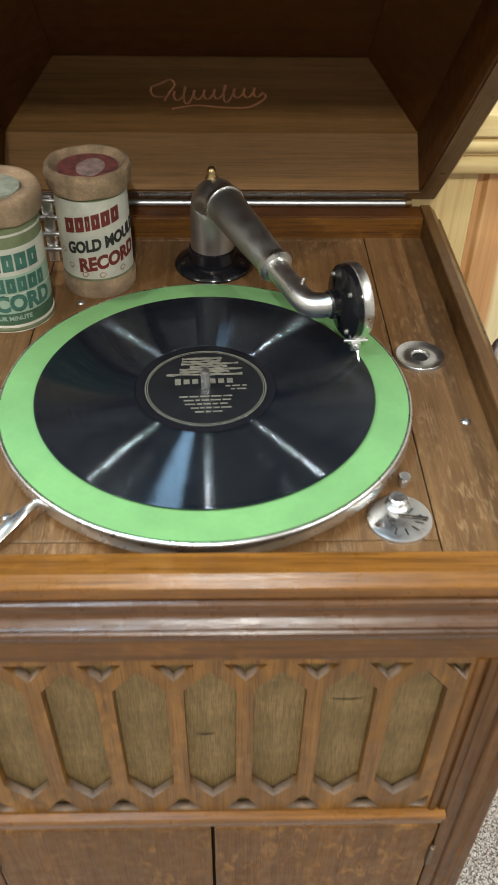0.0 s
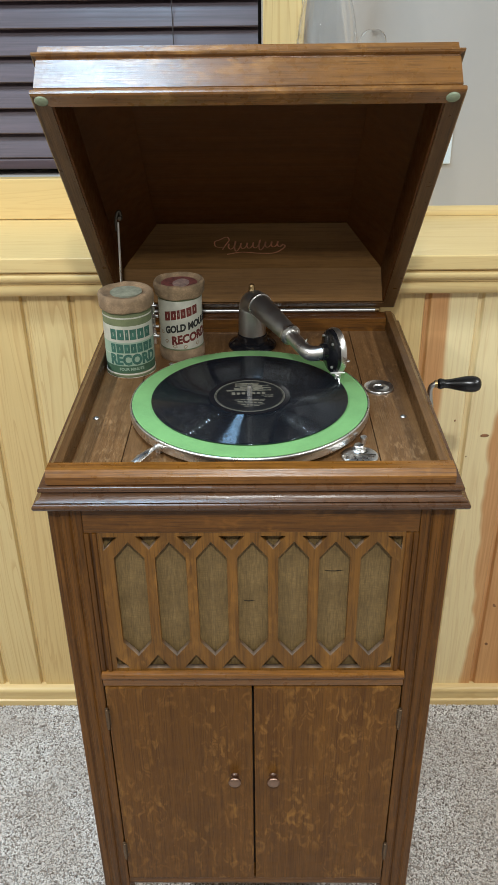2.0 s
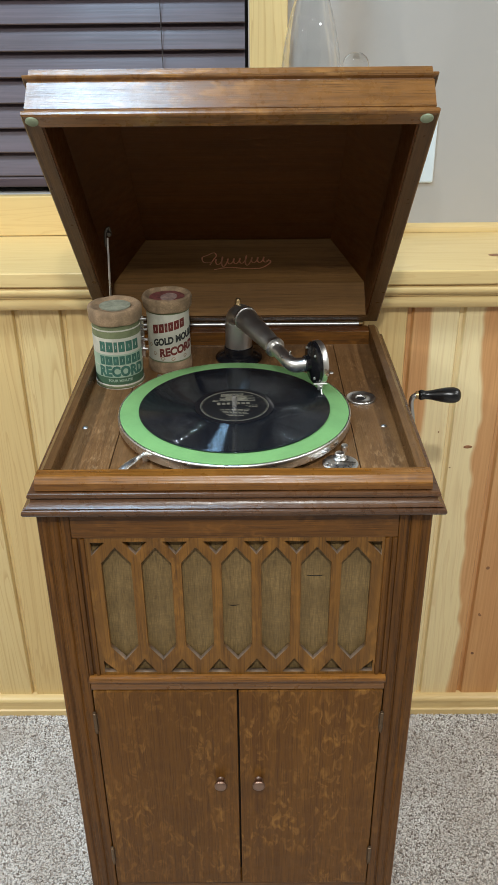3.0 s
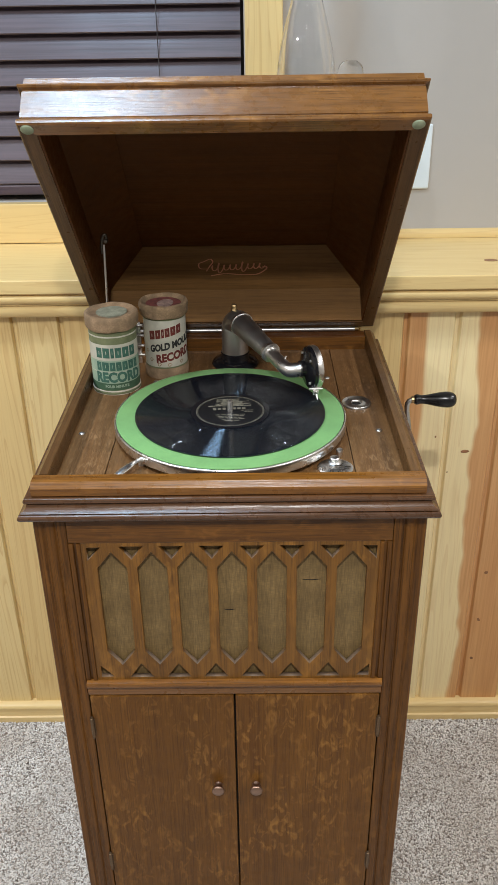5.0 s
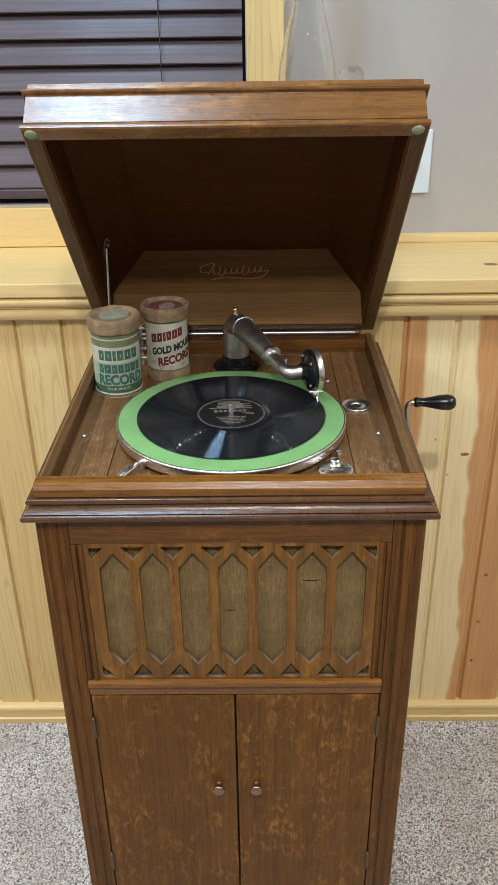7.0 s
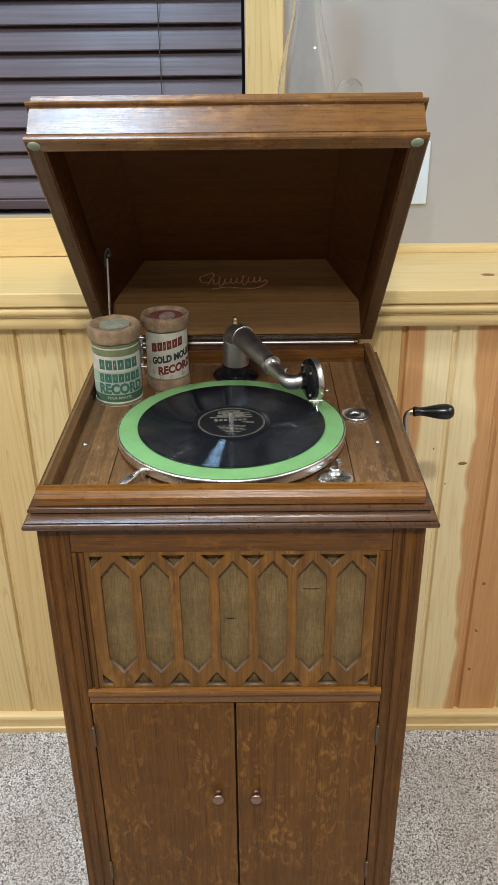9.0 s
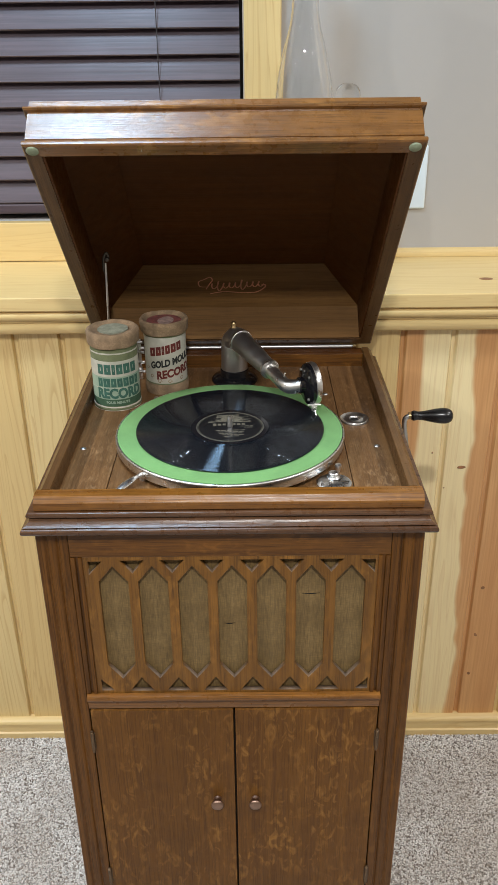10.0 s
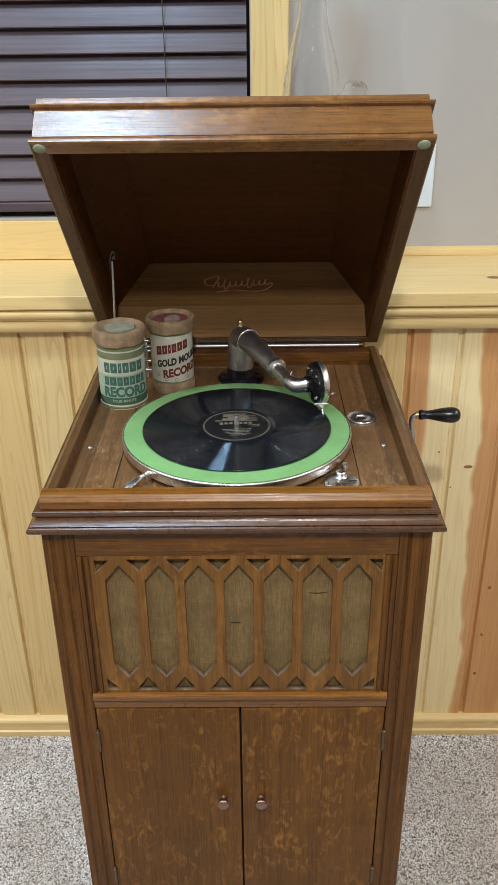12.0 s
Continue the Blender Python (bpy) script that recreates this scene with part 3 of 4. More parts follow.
# ---- the phonograph ----
phono = thing("phonograph", (0, 0.25, 0), "oak upright wind-up phonograph cabinet with its lid open, standing on carpet", "phonograph")
HW, DEPTH, RIM_Z, DECK_Z = 0.233, 0.497, 0.961, 0.937


def stile_plan(s):
    return [(s * x * 1.014, y) for x, y in ((0.233, 0.034), (0.233, 0.005), (0.2318, 0.0035), (0.2240, 0.003), (0.2225, 0.0042), (0.2215, 0.0050), (0.2200, 0.0050), (0.2188, 0.0035), (0.217, 0.0025),
                                      (0.2105, 0.0025), (0.2088, 0.0035), (0.2075, 0.0048), (0.2062, 0.0048), (0.2050, 0.002), (0.2035, 0.0006), (0.195, 0.0006), (0.194, 0.0016), (0.194, 0.034))]


for s in (-1, 1):
    part("corner_post", extrude_z(stile_plan(s), 0.0, 0.912), OAK_V, phono)
    part("back_leg", box(s * 0.213 - 0.02, s * 0.213 + 0.02, DEPTH - 0.042, DEPTH - 0.002, 0.0, 0.215, 0.003), OAK_V, phono)
    part("side_panel", box(s * 0.2255 - 0.008, s * 0.2255 + 0.008, 0.035, DEPTH - 0.003, 0.205, 0.912, 0.002), OAK_V, phono)
part("back_panel", box(-0.213, 0.213, DEPTH - 0.015, DEPTH - 0.003, 0.21, 0.912), OAK_V, phono)
part("bottom_board", box(-0.213, 0.213, 0.006, DEPTH - 0.016, 0.196, 0.212, 0.002), OAK_H, phono)
part("top_rail", box(-0.1962, 0.1962, 0.001, 0.022, 0.8765, 0.912, 0.001), OAK_H, phono)
sill = [(0.022, 0.630), (0.001, 0.630), (0.000, 0.632), (0.000, 0.643), (-0.004, 0.646), (-0.0055, 0.650), (-0.004, 0.6545), (0.002, 0.6565), (0.022, 0.6565)]
part("grille_sill", extrude_x(sill, -0.1962, 0.1962), OAK_RIM, phono, smooth=50)
# Black sheet added for the unlit hollow behind doors and grille.
part("backing_board", box(-0.213, 0.213, 0.026, 0.030, 0.22, 0.91), BLACK_GAP, phono, "black sheet for the dark inside behind grille and doors")
for s in (-1, 1):
    plan = [(s * x, y) for x, y in ((0.1962, 0.022), (0.1962, 0.0005), (0.191, 0.0005), (0.190, 0.003), (0.187, 0.003), (0.1865, 0.0), (0.1825, 0.0), (0.1815, 0.0015), (0.1812, 0.022))]
    part("grille_stile", extrude_z(plan, 0.657, 0.876), OAK_V, phono)

# fretwork grille: seven pointed openings between forked bars
PITCH, SHIFT = 0.0492, 0.0015
holes = [[(-0.181, 0.657), (0.181, 0.657), (0.181, 0.876), (-0.181, 0.876)]]
for k in range(7):
    c = SHIFT + (k - 3) * PITCH
    w = 0.0187
    holes.append([(c, 0.8630), (c + w, 0.8390), (c + w, 0.7055), (c, 0.6815), (c - w, 0.7055), (c - w, 0.8390)])
for k in range(6):
    c = SHIFT + (k - 2.5) * PITCH
    holes.append([(c - 0.0158, 0.8712), (c + 0.0158, 0.8712), (c, 0.8510)])
    holes.append([(c - 0.0168, 0.6600), (c, 0.6845), (c + 0.0168, 0.6600)])
for s in (-1, 1):
    c = SHIFT + s * 3.5 * PITCH
    holes.append([(c + s * 0.0052, 0.8700), (c - s * 0.0135, 0.8700), (c + s * 0.0052, 0.8490)])
    holes.append([(c + s * 0.0052, 0.6610), (c - s * 0.0135, 0.6610), (c + s * 0.0052, 0.6815)])
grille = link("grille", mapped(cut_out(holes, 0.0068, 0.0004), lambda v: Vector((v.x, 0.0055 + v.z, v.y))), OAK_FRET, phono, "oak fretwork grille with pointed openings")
part("grille_cloth", box(-0.1805, 0.1805, 0.0115, 0.0128, 0.6575, 0.8755), CLOTH, grille, "faded olive brown speaker cloth")

for x0, x1, z0 in ((-0.010, 0.004, 0.7655), (0.089, 0.112, 0.8120)):
    part("cloth_tear", tube(spline([(x0, 0.0114, z0, 0.0003), ((x0 + x1) / 2, 0.0112, z0 - 0.0006, 0.0006), (x1, 0.0114, z0 + 0.0004, 0.0002)], 4), 6), BLACK_GAP, grille, "thin dark tear in the cloth")

# doors
for s in (-1, 1):
    x0, x1 = sorted((s * 0.0012, s * 0.1952))
    door = part("door", box(x0, x1, 0.0, 0.020, 0.2185, 0.6275, 0.0016), OAK_DOOR, phono, "quarter-sawn oak cupboard door")
    knob = [(0, 0.0), (0.0062, 0.0), (0.0062, 0.0010), (0.0056, 0.0022), (0.0050, 0.0060), (0.0058, 0.0090), (0.0086, 0.0112), (0.0098, 0.0140), (0.0094, 0.0168), (0.0070, 0.0186), (0.0030, 0.0192), (0, 0.0193)]
    part("knob", lathe([(r * 0.92, h * 0.78) for r, h in knob], pose(0.0005 + s * 0.0272, 0.0, 0.4555, 90, 0, 0), 32), KNOB, door, "small turned brass knob", smooth=50)
    for z in (0.572, 0.289):
        bm = lathe([(0, -0.0205), (0.0018, -0.0200), (0.0024, -0.0185), (0.0014, -0.0170), (0.0024, -0.0165), (0.0024, -0.0056), (0.0020, -0.0054), (0.0024, -0.0052), (0.0024, 0.0052), (0.0020, 0.0054), (0.0024, 0.0056), (0.0024, 0.0165), (0.0014, 0.0170), (0.0024, 0.0185), (0.0018, 0.0200), (0, 0.0205)], pose(s * 0.1957, -0.0018, z), 16)
        box(s * 0.1957 - 0.0034, s * 0.1957 + 0.0034, -0.0007, 0.001, z - 0.0150, z + 0.0150, 0.0003, 1, bm)
        part("hinge", bm, HINGE, door, "small dark butt hinge", smooth=40)

# top moulding and rim
mould = [(-0.010, 0.910), (0.001, 0.910), (0.004, 0.9130), (0.0095, 0.9145), (0.0128, 0.9160), (0.0143, 0.9185), (0.0143, 0.9212), (0.0134, 0.9230), (0.0118, 0.9240), (0.0070, 0.9243), (0.0070, 0.9253), (0.0116, 0.9257), (0.0104, 0.9263),
         (0.0082, 0.9277), (0.0062, 0.9294), (0.0048, 0.9313), (0.0041, 0.9335), (0.0040, 0.9343), (0.0015, 0.9346), (0.0015, 0.9355), (0.0050, 0.9358), (0.0068, 0.9376), (0.0070, 0.9402), (0.0060, 0.9424), (0.0042, 0.9434), (0.0018, 0.9437), (-0.010, 0.9438)]
part("top_moulding", frame_ring([(o - 0.001, z) for o, z in mould], HW + 0.0022, 0.001, DEPTH - 0.002), OAK_MOULD, phono, "stepped and rounded oak top moulding", smooth=24)
rim = [(-0.0225, 0.9445), (0.0005, 0.9445), (0.0012, 0.9455), (0.0012, 0.9540), (0.0009, 0.9547), (-0.0046, 0.9602), (-0.0054, RIM_Z), (-0.0215, RIM_Z), (-0.0225, 0.9600)]
side = [(-0.0180, 0.9362), (-0.0112, 0.9362), (-0.0112, 0.9445)] + rim[1:-2] + [(-0.0170, RIM_Z), (-0.0180, 0.9600)]
# front rail, side rails, back rail, mitred
part("front_rim", extrude_x([(-o, z) for o, z in rim], -HW + 0.0016, HW - 0.0022), OAK_RIM, phono)
for s in (-1, 1):
    bm = bmesh.new()
    plan = [(s * (HW + (o if o < -0.0165 else o - 0.0025)), z) for o, z in side]
    a = [bm.verts.new((x, 0.0228, z)) for x, z in plan]
    b = [bm.verts.new((x, DEPTH - 0.002, z)) for x, z in plan]
    bm.faces.new(a)
    bm.faces.new(b)
    for i in range(len(a)):
        j = (i + 1) % len(a)
        bm.faces.new((a[i], a[j], b[j], b[i]))
    part("side_rim", bm, OAK_SIDE, phono)
part("back_lining", box(-HW + 0.0184, HW - 0.0184, 0.4690, 0.4715, 0.9362, 0.9590, 0.0005), OAK_H, phono)
part("back_rim", box(-HW + 0.0184, HW - 0.0184, 0.472, DEPTH - 0.002, 0.9445, 0.9600, 0.001), OAK_IN, phono)

# deck: outer frame with an inset motor board
SEAM_X, SEAM_Y0, SEAM_Y1 = 0.155, 0.053, 0.462
for s in (-1, 1):
    part("deck_side", box(*sorted((s * (SEAM_X + 0.0009), s * (HW - 0.0150))), 0.023, 0.473, DECK_Z - 0.02, DECK_Z, 0.0006), OAK_DECK, phono)
part("deck_front", box(-SEAM_X, SEAM_X, 0.023, SEAM_Y0 - 0.0009, DECK_Z - 0.02, DECK_Z, 0.0006), OAK_DECK, phono)
part("deck_back", box(-SEAM_X, SEAM_X, SEAM_Y1 + 0.0009, 0.473, DECK_Z - 0.02, DECK_Z, 0.0006), OAK_DECK, phono)
motor_board = part("motor_board", box(-SEAM_X, SEAM_X, SEAM_Y0, SEAM_Y1, DECK_Z - 0.02, DECK_Z, 0.0006), OAK_DECK, phono)
for x, y in ((-0.204, 0.174), (0.199, 0.174), (0.1425, 0.352), (-0.120, 0.345), (-0.135, 0.075)):
    part("screw", lathe([(0, 0.0022), (0.0022, 0.0019), (0.0042, 0.0004), (0.0042, 0.0)], pose(x, y, DECK_Z), 16), NICKEL_DULL, phono, "small round screw head", smooth=60)

# turntable
TX, TY = -0.002, 0.185
TT = pose(TX, TY, 0)
platter = part("turntable", lathe([(0, 0.9430), (0.140, 0.9430), (0.1500, 0.9440), (0.1545, 0.9455), (0.1560, 0.9480), (0.1564, 0.9560), (0.1564, 0.9580), (0.1557, 0.9596), (0.1545, 0.9602), (0.1536, 0.9600), (0.1534, 0.9590), (0, 0.9590)], TT, 128), CHROME, phono, "nickel-plated turntable", smooth=40)
part("turntable_felt", lathe([(0, 0.9592), (0.1532, 0.9592), (0.1532, 0.9604), (0.1522, 0.9611), (0, 0.9611)], TT, 128), FELT, platter, "bright green felt", smooth=40)
part("spindle_boss", lathe([(0, 0.937), (0.03, 0.937), (0.03, 0.944), (0, 0.944)], TT, 32), STEEL, platter)
part("spindle", lathe([(0.0036, 0.9614), (0.0036, 0.9760), (0.0028, 0.9785), (0, 0.9795)], TT, 20), CHROME, platter, smooth=50)

# speed dial, brake, needle cup
dial = part("speed_dial", lathe([(0, 0.0030), (0.0195, 0.0030), (0.0222, 0.0022), (0.0228, 0.0), (0, 0.0)], pose(0.131, 0.071, DECK_Z), 48), CHROME, phono, "round nickel speed dial", smooth=40)
part("dial_knob", lathe([(0, 0.0105), (0.0052, 0.0103), (0.0064, 0.0092), (0.0066, 0.0060), (0.0060, 0.0048), (0.0085, 0.0030)], pose(0.131, 0.083, DECK_Z), 24), NICKEL, dial, smooth=40)
bm = bmesh.new()
for k in range(7):
    a = radians(-110 + 32 * k)
    c = Vector((0.131 + 0.013 * math.cos(a), 0.068 + 0.011 * math.sin(a), DECK_Z + 0.0032))
    bmesh.ops.create_cube(bm, size=1.0, matrix=Matrix.Translation(c) @ pose(0, 0, 0, 0, 0, math.degrees(a)) @ Matrix.Diagonal((0.006, 0.0011, 0.0005, 1)))
bmesh.ops.create_cube(bm, size=1.0, matrix=Matrix.Translation((0.140, 0.070, DECK_Z + 0.0042)) @ pose(0, 0, 0, 0, 0, -8) @ Matrix.Diagonal((0.020, 0.0016, 0.0010, 1)))
part("dial_marks", bm, STEEL, dial, "dark scale marks and pointer")
part("dial_screw", lathe([(0, 0.003), (0.002, 0.0028), (0.0032, 0.0)], pose(0.1165, 0.064, DECK_Z + 0.003), 12), NICKEL, dial, smooth=50)
part("regulator_post", lathe([(0, 0.0105), (0.0040, 0.0100), (0.0048, 0.0080), (0.0040, 0.006), (0.0030, 0.0)], pose(0.139, 0.104, DECK_Z), 20), CHROME, phono, smooth=50)

bm = bmesh.new()
lever = spline([(-0.112, 0.086, 0.9455, 0.0022), (-0.121, 0.073, 0.9470, 0.0040), (-0.130, 0.060, 0.9465, 0.0056), (-0.138, 0.049, 0.9440, 0.0052), (-0.143, 0.042, 0.9415, 0.0034)], 5)
rows = []
for i, (x, y, z, w) in enumerate(lever):
    d = Vector((-0.57, -0.82, 0))
    sd = Vector((0.82, -0.57, 0))
    c = Vector((x, y, z))
    rows.append([bm.verts.new(c + sd * w * u + Vector((0, 0, h))) for u, h in ((-1, -0.0006), (-0.6, 0.0014), (0, 0.0020), (0.6, 0.0014), (1, -0.0006), (0, -0.0016))])
for a, b in zip(rows, rows[1:]):
    for i in range(6):
        bm.faces.new((a[i], a[(i + 1) % 6], b[(i + 1) % 6], b[i]))
bm.faces.new(rows[0])
bm.faces.new(rows[-1])
brake = part("brake_lever", bm, CHROME, phono, "curved nickel brake lever", smooth=50)
part("brake_pivot", lathe([(0, 0.010), (0.004, 0.009), (0.005, 0.0)], pose(-0.112, 0.087, DECK_Z), 16), NICKEL, brake, smooth=50)

cup = lathe([(0.0062, -0.004), (0.0068, 0.0010), (0.0080, 0.0022), (0.0110, 0.0012), (0.0150, 0.0009), (0.0185, 0.0022), (0.0204, 0.0030), (0.0212, 0.0020), (0.0214, 0.0), (0.0200, 0.0), (0.0064, -0.004)], pose(0.1775, 0.2585, DECK_Z + 0.0002), 48)
# Black disc on the uncut deck: the hole's shade put in as colour.
part("cup_well", lathe([(0, 0.0006), (0.0064, 0.0006), (0.0064, 0.0001), (0, 0.0001)], pose(0.1775, 0.2585, DECK_Z), 24), BLACK_GAP, phono)
part("needle_cup", cup, NICKEL, phono, "round nickel needle cup with a hole", smooth=40)

# tonearm
AX, AY = 0.0005, 0.4145
AP = pose(AX, AY, DECK_Z)
arm = part("tonearm_flange", lathe([(0, 0.0), (0.0370, 0.0), (0.0375, 0.0025), (0.0350, 0.0060), (0.0280, 0.0085), (0.0235, 0.0095), (0.0228, 0.0120), (0.0228, 0.0200), (0.0215, 0.0212), (0, 0.0212)], AP, 64), BAKELITE, phono, "black enamelled tonearm base", smooth=40)
for k in range(3):
    a = radians(200 + 70 * k)
    part("flange_screw", lathe([(0, 0.0012), (0.0018, 0.0010), (0.0028, 0.0)], pose(AX + 0.030 * math.cos(a), AY + 0.030 * math.sin(a), DECK_Z + 0.0074), 12), STEEL, arm, smooth=50)
post = spline([(AX, AY, 0.9580, 0.0212), (AX, AY, 0.975, 0.0208), (AX, AY, 0.992, 0.0205), (AX + 0.0005, AY - 0.001, 1.003, 0.0198), (AX + 0.005, AY - 0.010, 1.0105, 0.0186), (AX + 0.012, AY - 0.023, 1.0108, 0.0178)], 6)
part("tonearm_post", tube(post, 32), NICKEL_DULL, arm, "worn nickel gooseneck post", smooth=50)
part("post_finial", lathe([(0.0060, 0.0), (0.0060, 0.004), (0.0042, 0.006), (0.0046, 0.010), (0.0028, 0.0135), (0, 0.0145)], pose(AX, AY, 1.0225), 20), BRASS, arm, smooth=50)
part("arm_collar", tube([(AX + 0.0105, AY - 0.0205, 1.0112, 0.0190), (AX + 0.0125, AY - 0.0245, 1.0108, 0.0190)], 32), CHROME, arm, "bright ring at the arm joint")
part("arm_tube", tube(spline([(AX + 0.012, AY - 0.024, 1.0110, 0.0176), (0.030, 0.350, 1.0080, 0.0158), (0.054, 0.303, 1.0005, 0.0128)], 6), 32), NICKEL_DULL, arm, "tapered worn nickel arm", smooth=50)
part("arm_ring", tube([(0.0530, 0.3052, 1.0010, 0.0132), (0.0535, 0.3042, 1.0008, 0.0148), (0.0555, 0.3000, 1.0001, 0.0148), (0.0560, 0.2990, 1.0, 0.0132)], 32), CHROME, arm, "bright nickel ring", smooth=35)
part("arm_elbow", tube(spline([(0.054, 0.302, 1.0003, 0.0100), (0.066, 0.279, 0.9962, 0.0098), (0.0745, 0.262, 0.9935, 0.0100), (0.0815, 0.2535, 0.9930, 0.0104), (0.091, 0.2495, 0.9950, 0.0102), (0.101, 0.2500, 0.9985, 0.0098)], 6), 28), NICKEL, arm, "nickel elbow tube", smooth=50)
part("elbow_pin", lathe([(0, 0.0), (0.0013, 0.0), (0.0013, 0.006), (0.0018, 0.007), (0, 0.008)], pose(0.074, 0.270, 1.000, -15, 20, 0), 10), NICKEL, arm)

SB = Matrix.Translation((0.1045, 0.2475, 0.9985)) @ Vector((0.955, 0.296, 0.0)).to_track_quat("Z", "Y").to_matrix().to_4x4()
soundbox = part("soundbox", lathe([(0, -0.010), (0.0115, -0.010), (0.0118, -0.004), (0.0180, -0.0015), (0.0270, 0.0000), (0.0296, 0.0020), (0.0300, 0.0060), (0.0296, 0.0085), (0, 0.0085)], SB, 64), BAKELITE, phono, "black round soundbox with a nickel rim", smooth=35)
part("soundbox_rim", lathe([(0.0296, 0.0060), (0.0309, 0.0068), (0.0311, 0.0125), (0.0300, 0.0145), (0.0235, 0.0150), (0.0230, 0.0130), (0.0, 0.0125), (0.0, 0.0088), (0.0296, 0.0086)], SB, 64), CHROME, soundbox, "bright nickel rim", smooth=35)
for k in range(4):
    a = radians(45 + 90 * k)
    part("rim_screw", lathe([(0, -0.0026), (0.0018, -0.0020), (0.0022, 0.0)], SB @ pose(0.0235 * math.cos(a), 0.0235 * math.sin(a), -0.0006), 10), NICKEL, soundbox)
bm = box(0.1125, 0.1205, 0.2275, 0.2335, 0.9655, 0.9725, 0.001)
tube([(0.1070, 0.2310, 0.9735, 0.0017), (0.1260, 0.2320, 0.9735, 0.0017)], 10, bm)
tube([(0.1160, 0.2290, 0.9700, 0.0026), (0.1170, 0.2230, 0.9690, 0.0026)], 12, bm)
part("needle_clamp", bm, CHROME, soundbox, "nickel needle clamp and screw", smooth=40)
part("needle", tube([(0.1165, 0.2270, 0.9720, 0.0009), (0.1180, 0.2180, 0.9648, 0.0008), (0.1185, 0.2165, 0.9636, 0.0002)], 8), CHROME, soundbox)

# crank
crank = part("crank_rod", tube(spline([(0.228, 0.316, 0.800, 0.0042), (0.262, 0.316, 0.800, 0.0042), (0.273, 0.316, 0.808, 0.0042), (0.2735, 0.316, 0.825, 0.0041), (0.2672, 0.316, 0.870, 0.0040), (0.2628, 0.316, 0.898, 0.0040), (0.2630, 0.316, 0.909, 0.0040), (0.2670, 0.316, 0.9145, 0.0038), (0.274, 0.315, 0.9160, 0.0036)], 5), 14), NICKEL_DULL, phono, "bent worn nickel crank rod", smooth=60)
grip = spline([(0.0058, 0.0), (0.0068, 0.001), (0.0080, 0.004), (0.0072, 0.008), (0.0066, 0.011), (0.0072, 0.018), (0.0090, 0.027), (0.0110, 0.037), (0.0120, 0.046), (0.0118, 0.053), (0.0092, 0.0595), (0.0045, 0.0625), (0.0, 0.0630)], 4)
part("crank_handle", lathe([(0, 0.0)] + [(max(r, 0.0), z) for r, z in grip], Matrix.Translation((0.272, 0.3155, 0.9160)) @ Vector((1, -0.10, 0.03)).to_track_quat("Z", "Y").to_matrix().to_4x4(), 32), HANDLE, crank, "black turned wooden handle", smooth=50)
part("crank_ferrule", tube([(0.268, 0.3155, 0.9157, 0.0056), (0.2735, 0.3152, 0.9160, 0.0056)], 16), BRASS, crank)
part("crank_escutcheon", lathe([(0, 0.004), (0.013, 0.004), (0.016, 0.0), (0, 0.0)], pose(0.230, 0.316, 0.800, 0, 90, 0), 24), NICKEL_DULL, crank)

# ---- lid ----
# built shut with the hinge on its back lower edge, then swung open
ANGLE = 46.8
OPEN = Matrix.Translation((0, 0.497, 0.966)) @ Matrix.Rotation(radians(-ANGLE), 4, "X") @ Matrix.Translation((0, -0.497, 0))
LID = Matrix.Identity(4)
LW, LY0, LY1 = 0.2280, -0.009, 0.495
out = [(-0.0165, 0.0), (0.0010, 0.0), (0.0028, 0.0015), (0.0030, 0.0050), (0.0020, 0.0072), (-0.0005, 0.0080), (-0.0010, 0.0105), (0.0000, 0.0110), (0.0000, 0.0465), (-0.0008, 0.0475), (-0.0004, 0.0490),
       (0.0036, 0.0497), (0.0050, 0.0512), (0.0046, 0.0532), (0.0010, 0.0542), (-0.0004, 0.0550), (-0.0008, 0.0655), (-0.0030, 0.0676), (-0.0165, 0.0676)]


def lid_rail(side):
    """One mitred rail of the lid's moulded rim: 0 front, 1 right, 2 back, 3 left."""
    bm = bmesh.new()
    loops = []
    for o, z in out:
        c = [(-LW - o, LY0 - o), (LW + o, LY0 - o), (LW + o, LY1 + o), (-LW - o, LY1 + o)]
        loops.append([bm.verts.new(LID @ Vector((*p, z))) for p in (c[side], c[(side + 1) % 4])])
    for i in range(len(loops)):
        p, q = loops[i], loops[(i + 1) % len(loops)]
        bm.faces.new((p[0], p[1], q[1], q[0]))
    return bm


lid = part("lid", lid_rail(0), OAK_LID, phono, "open hinged oak lid with moulded edges", smooth=30)
lid.matrix_basis = OPEN
# remaining rails in a darker oak, their shade put into the colour
for k in (1, 2, 3):
    part("lid_rail", lid_rail(k), OAK_SIDE, lid, smooth=30)
IN = 0.0162
panel_in = [(-IN - 0.0005, 0.0605), (-IN - 0.062, 0.1080)]
panel_out = [(-IN - 0.0600, 0.1140), (-0.012, 0.0662)]


def lid_panel(name, side):
    """One sloping panel between the straight rim and the flat top: 0 front, 1 right, 2 back, 3 left."""
    bm = bmesh.new()
    loops = []
    for o, z in panel_in + panel_out:
        c = [(-LW - o, LY0 - o), (LW + o, LY0 - o), (LW + o, LY1 + o), (-LW - o, LY1 + o)]
        a, b = c[side], c[(side + 1) % 4]
        loops.append([bm.verts.new(LID @ Vector((*p, z))) for p in (a, b)])
    for i in range(4):
        p, q = loops[i], loops[(i + 1) % 4]
        bm.faces.new((p[0], p[1], q[1], q[0]))
    bm.faces.new([l[0] for l in loops])
    bm.faces.new([l[1] for l in reversed(loops)])
    # back panel takes the paler tone, its light put into the colour
    return part(name, bm, OAK_IN_LIT if side == 2 else OAK_IN, lid)


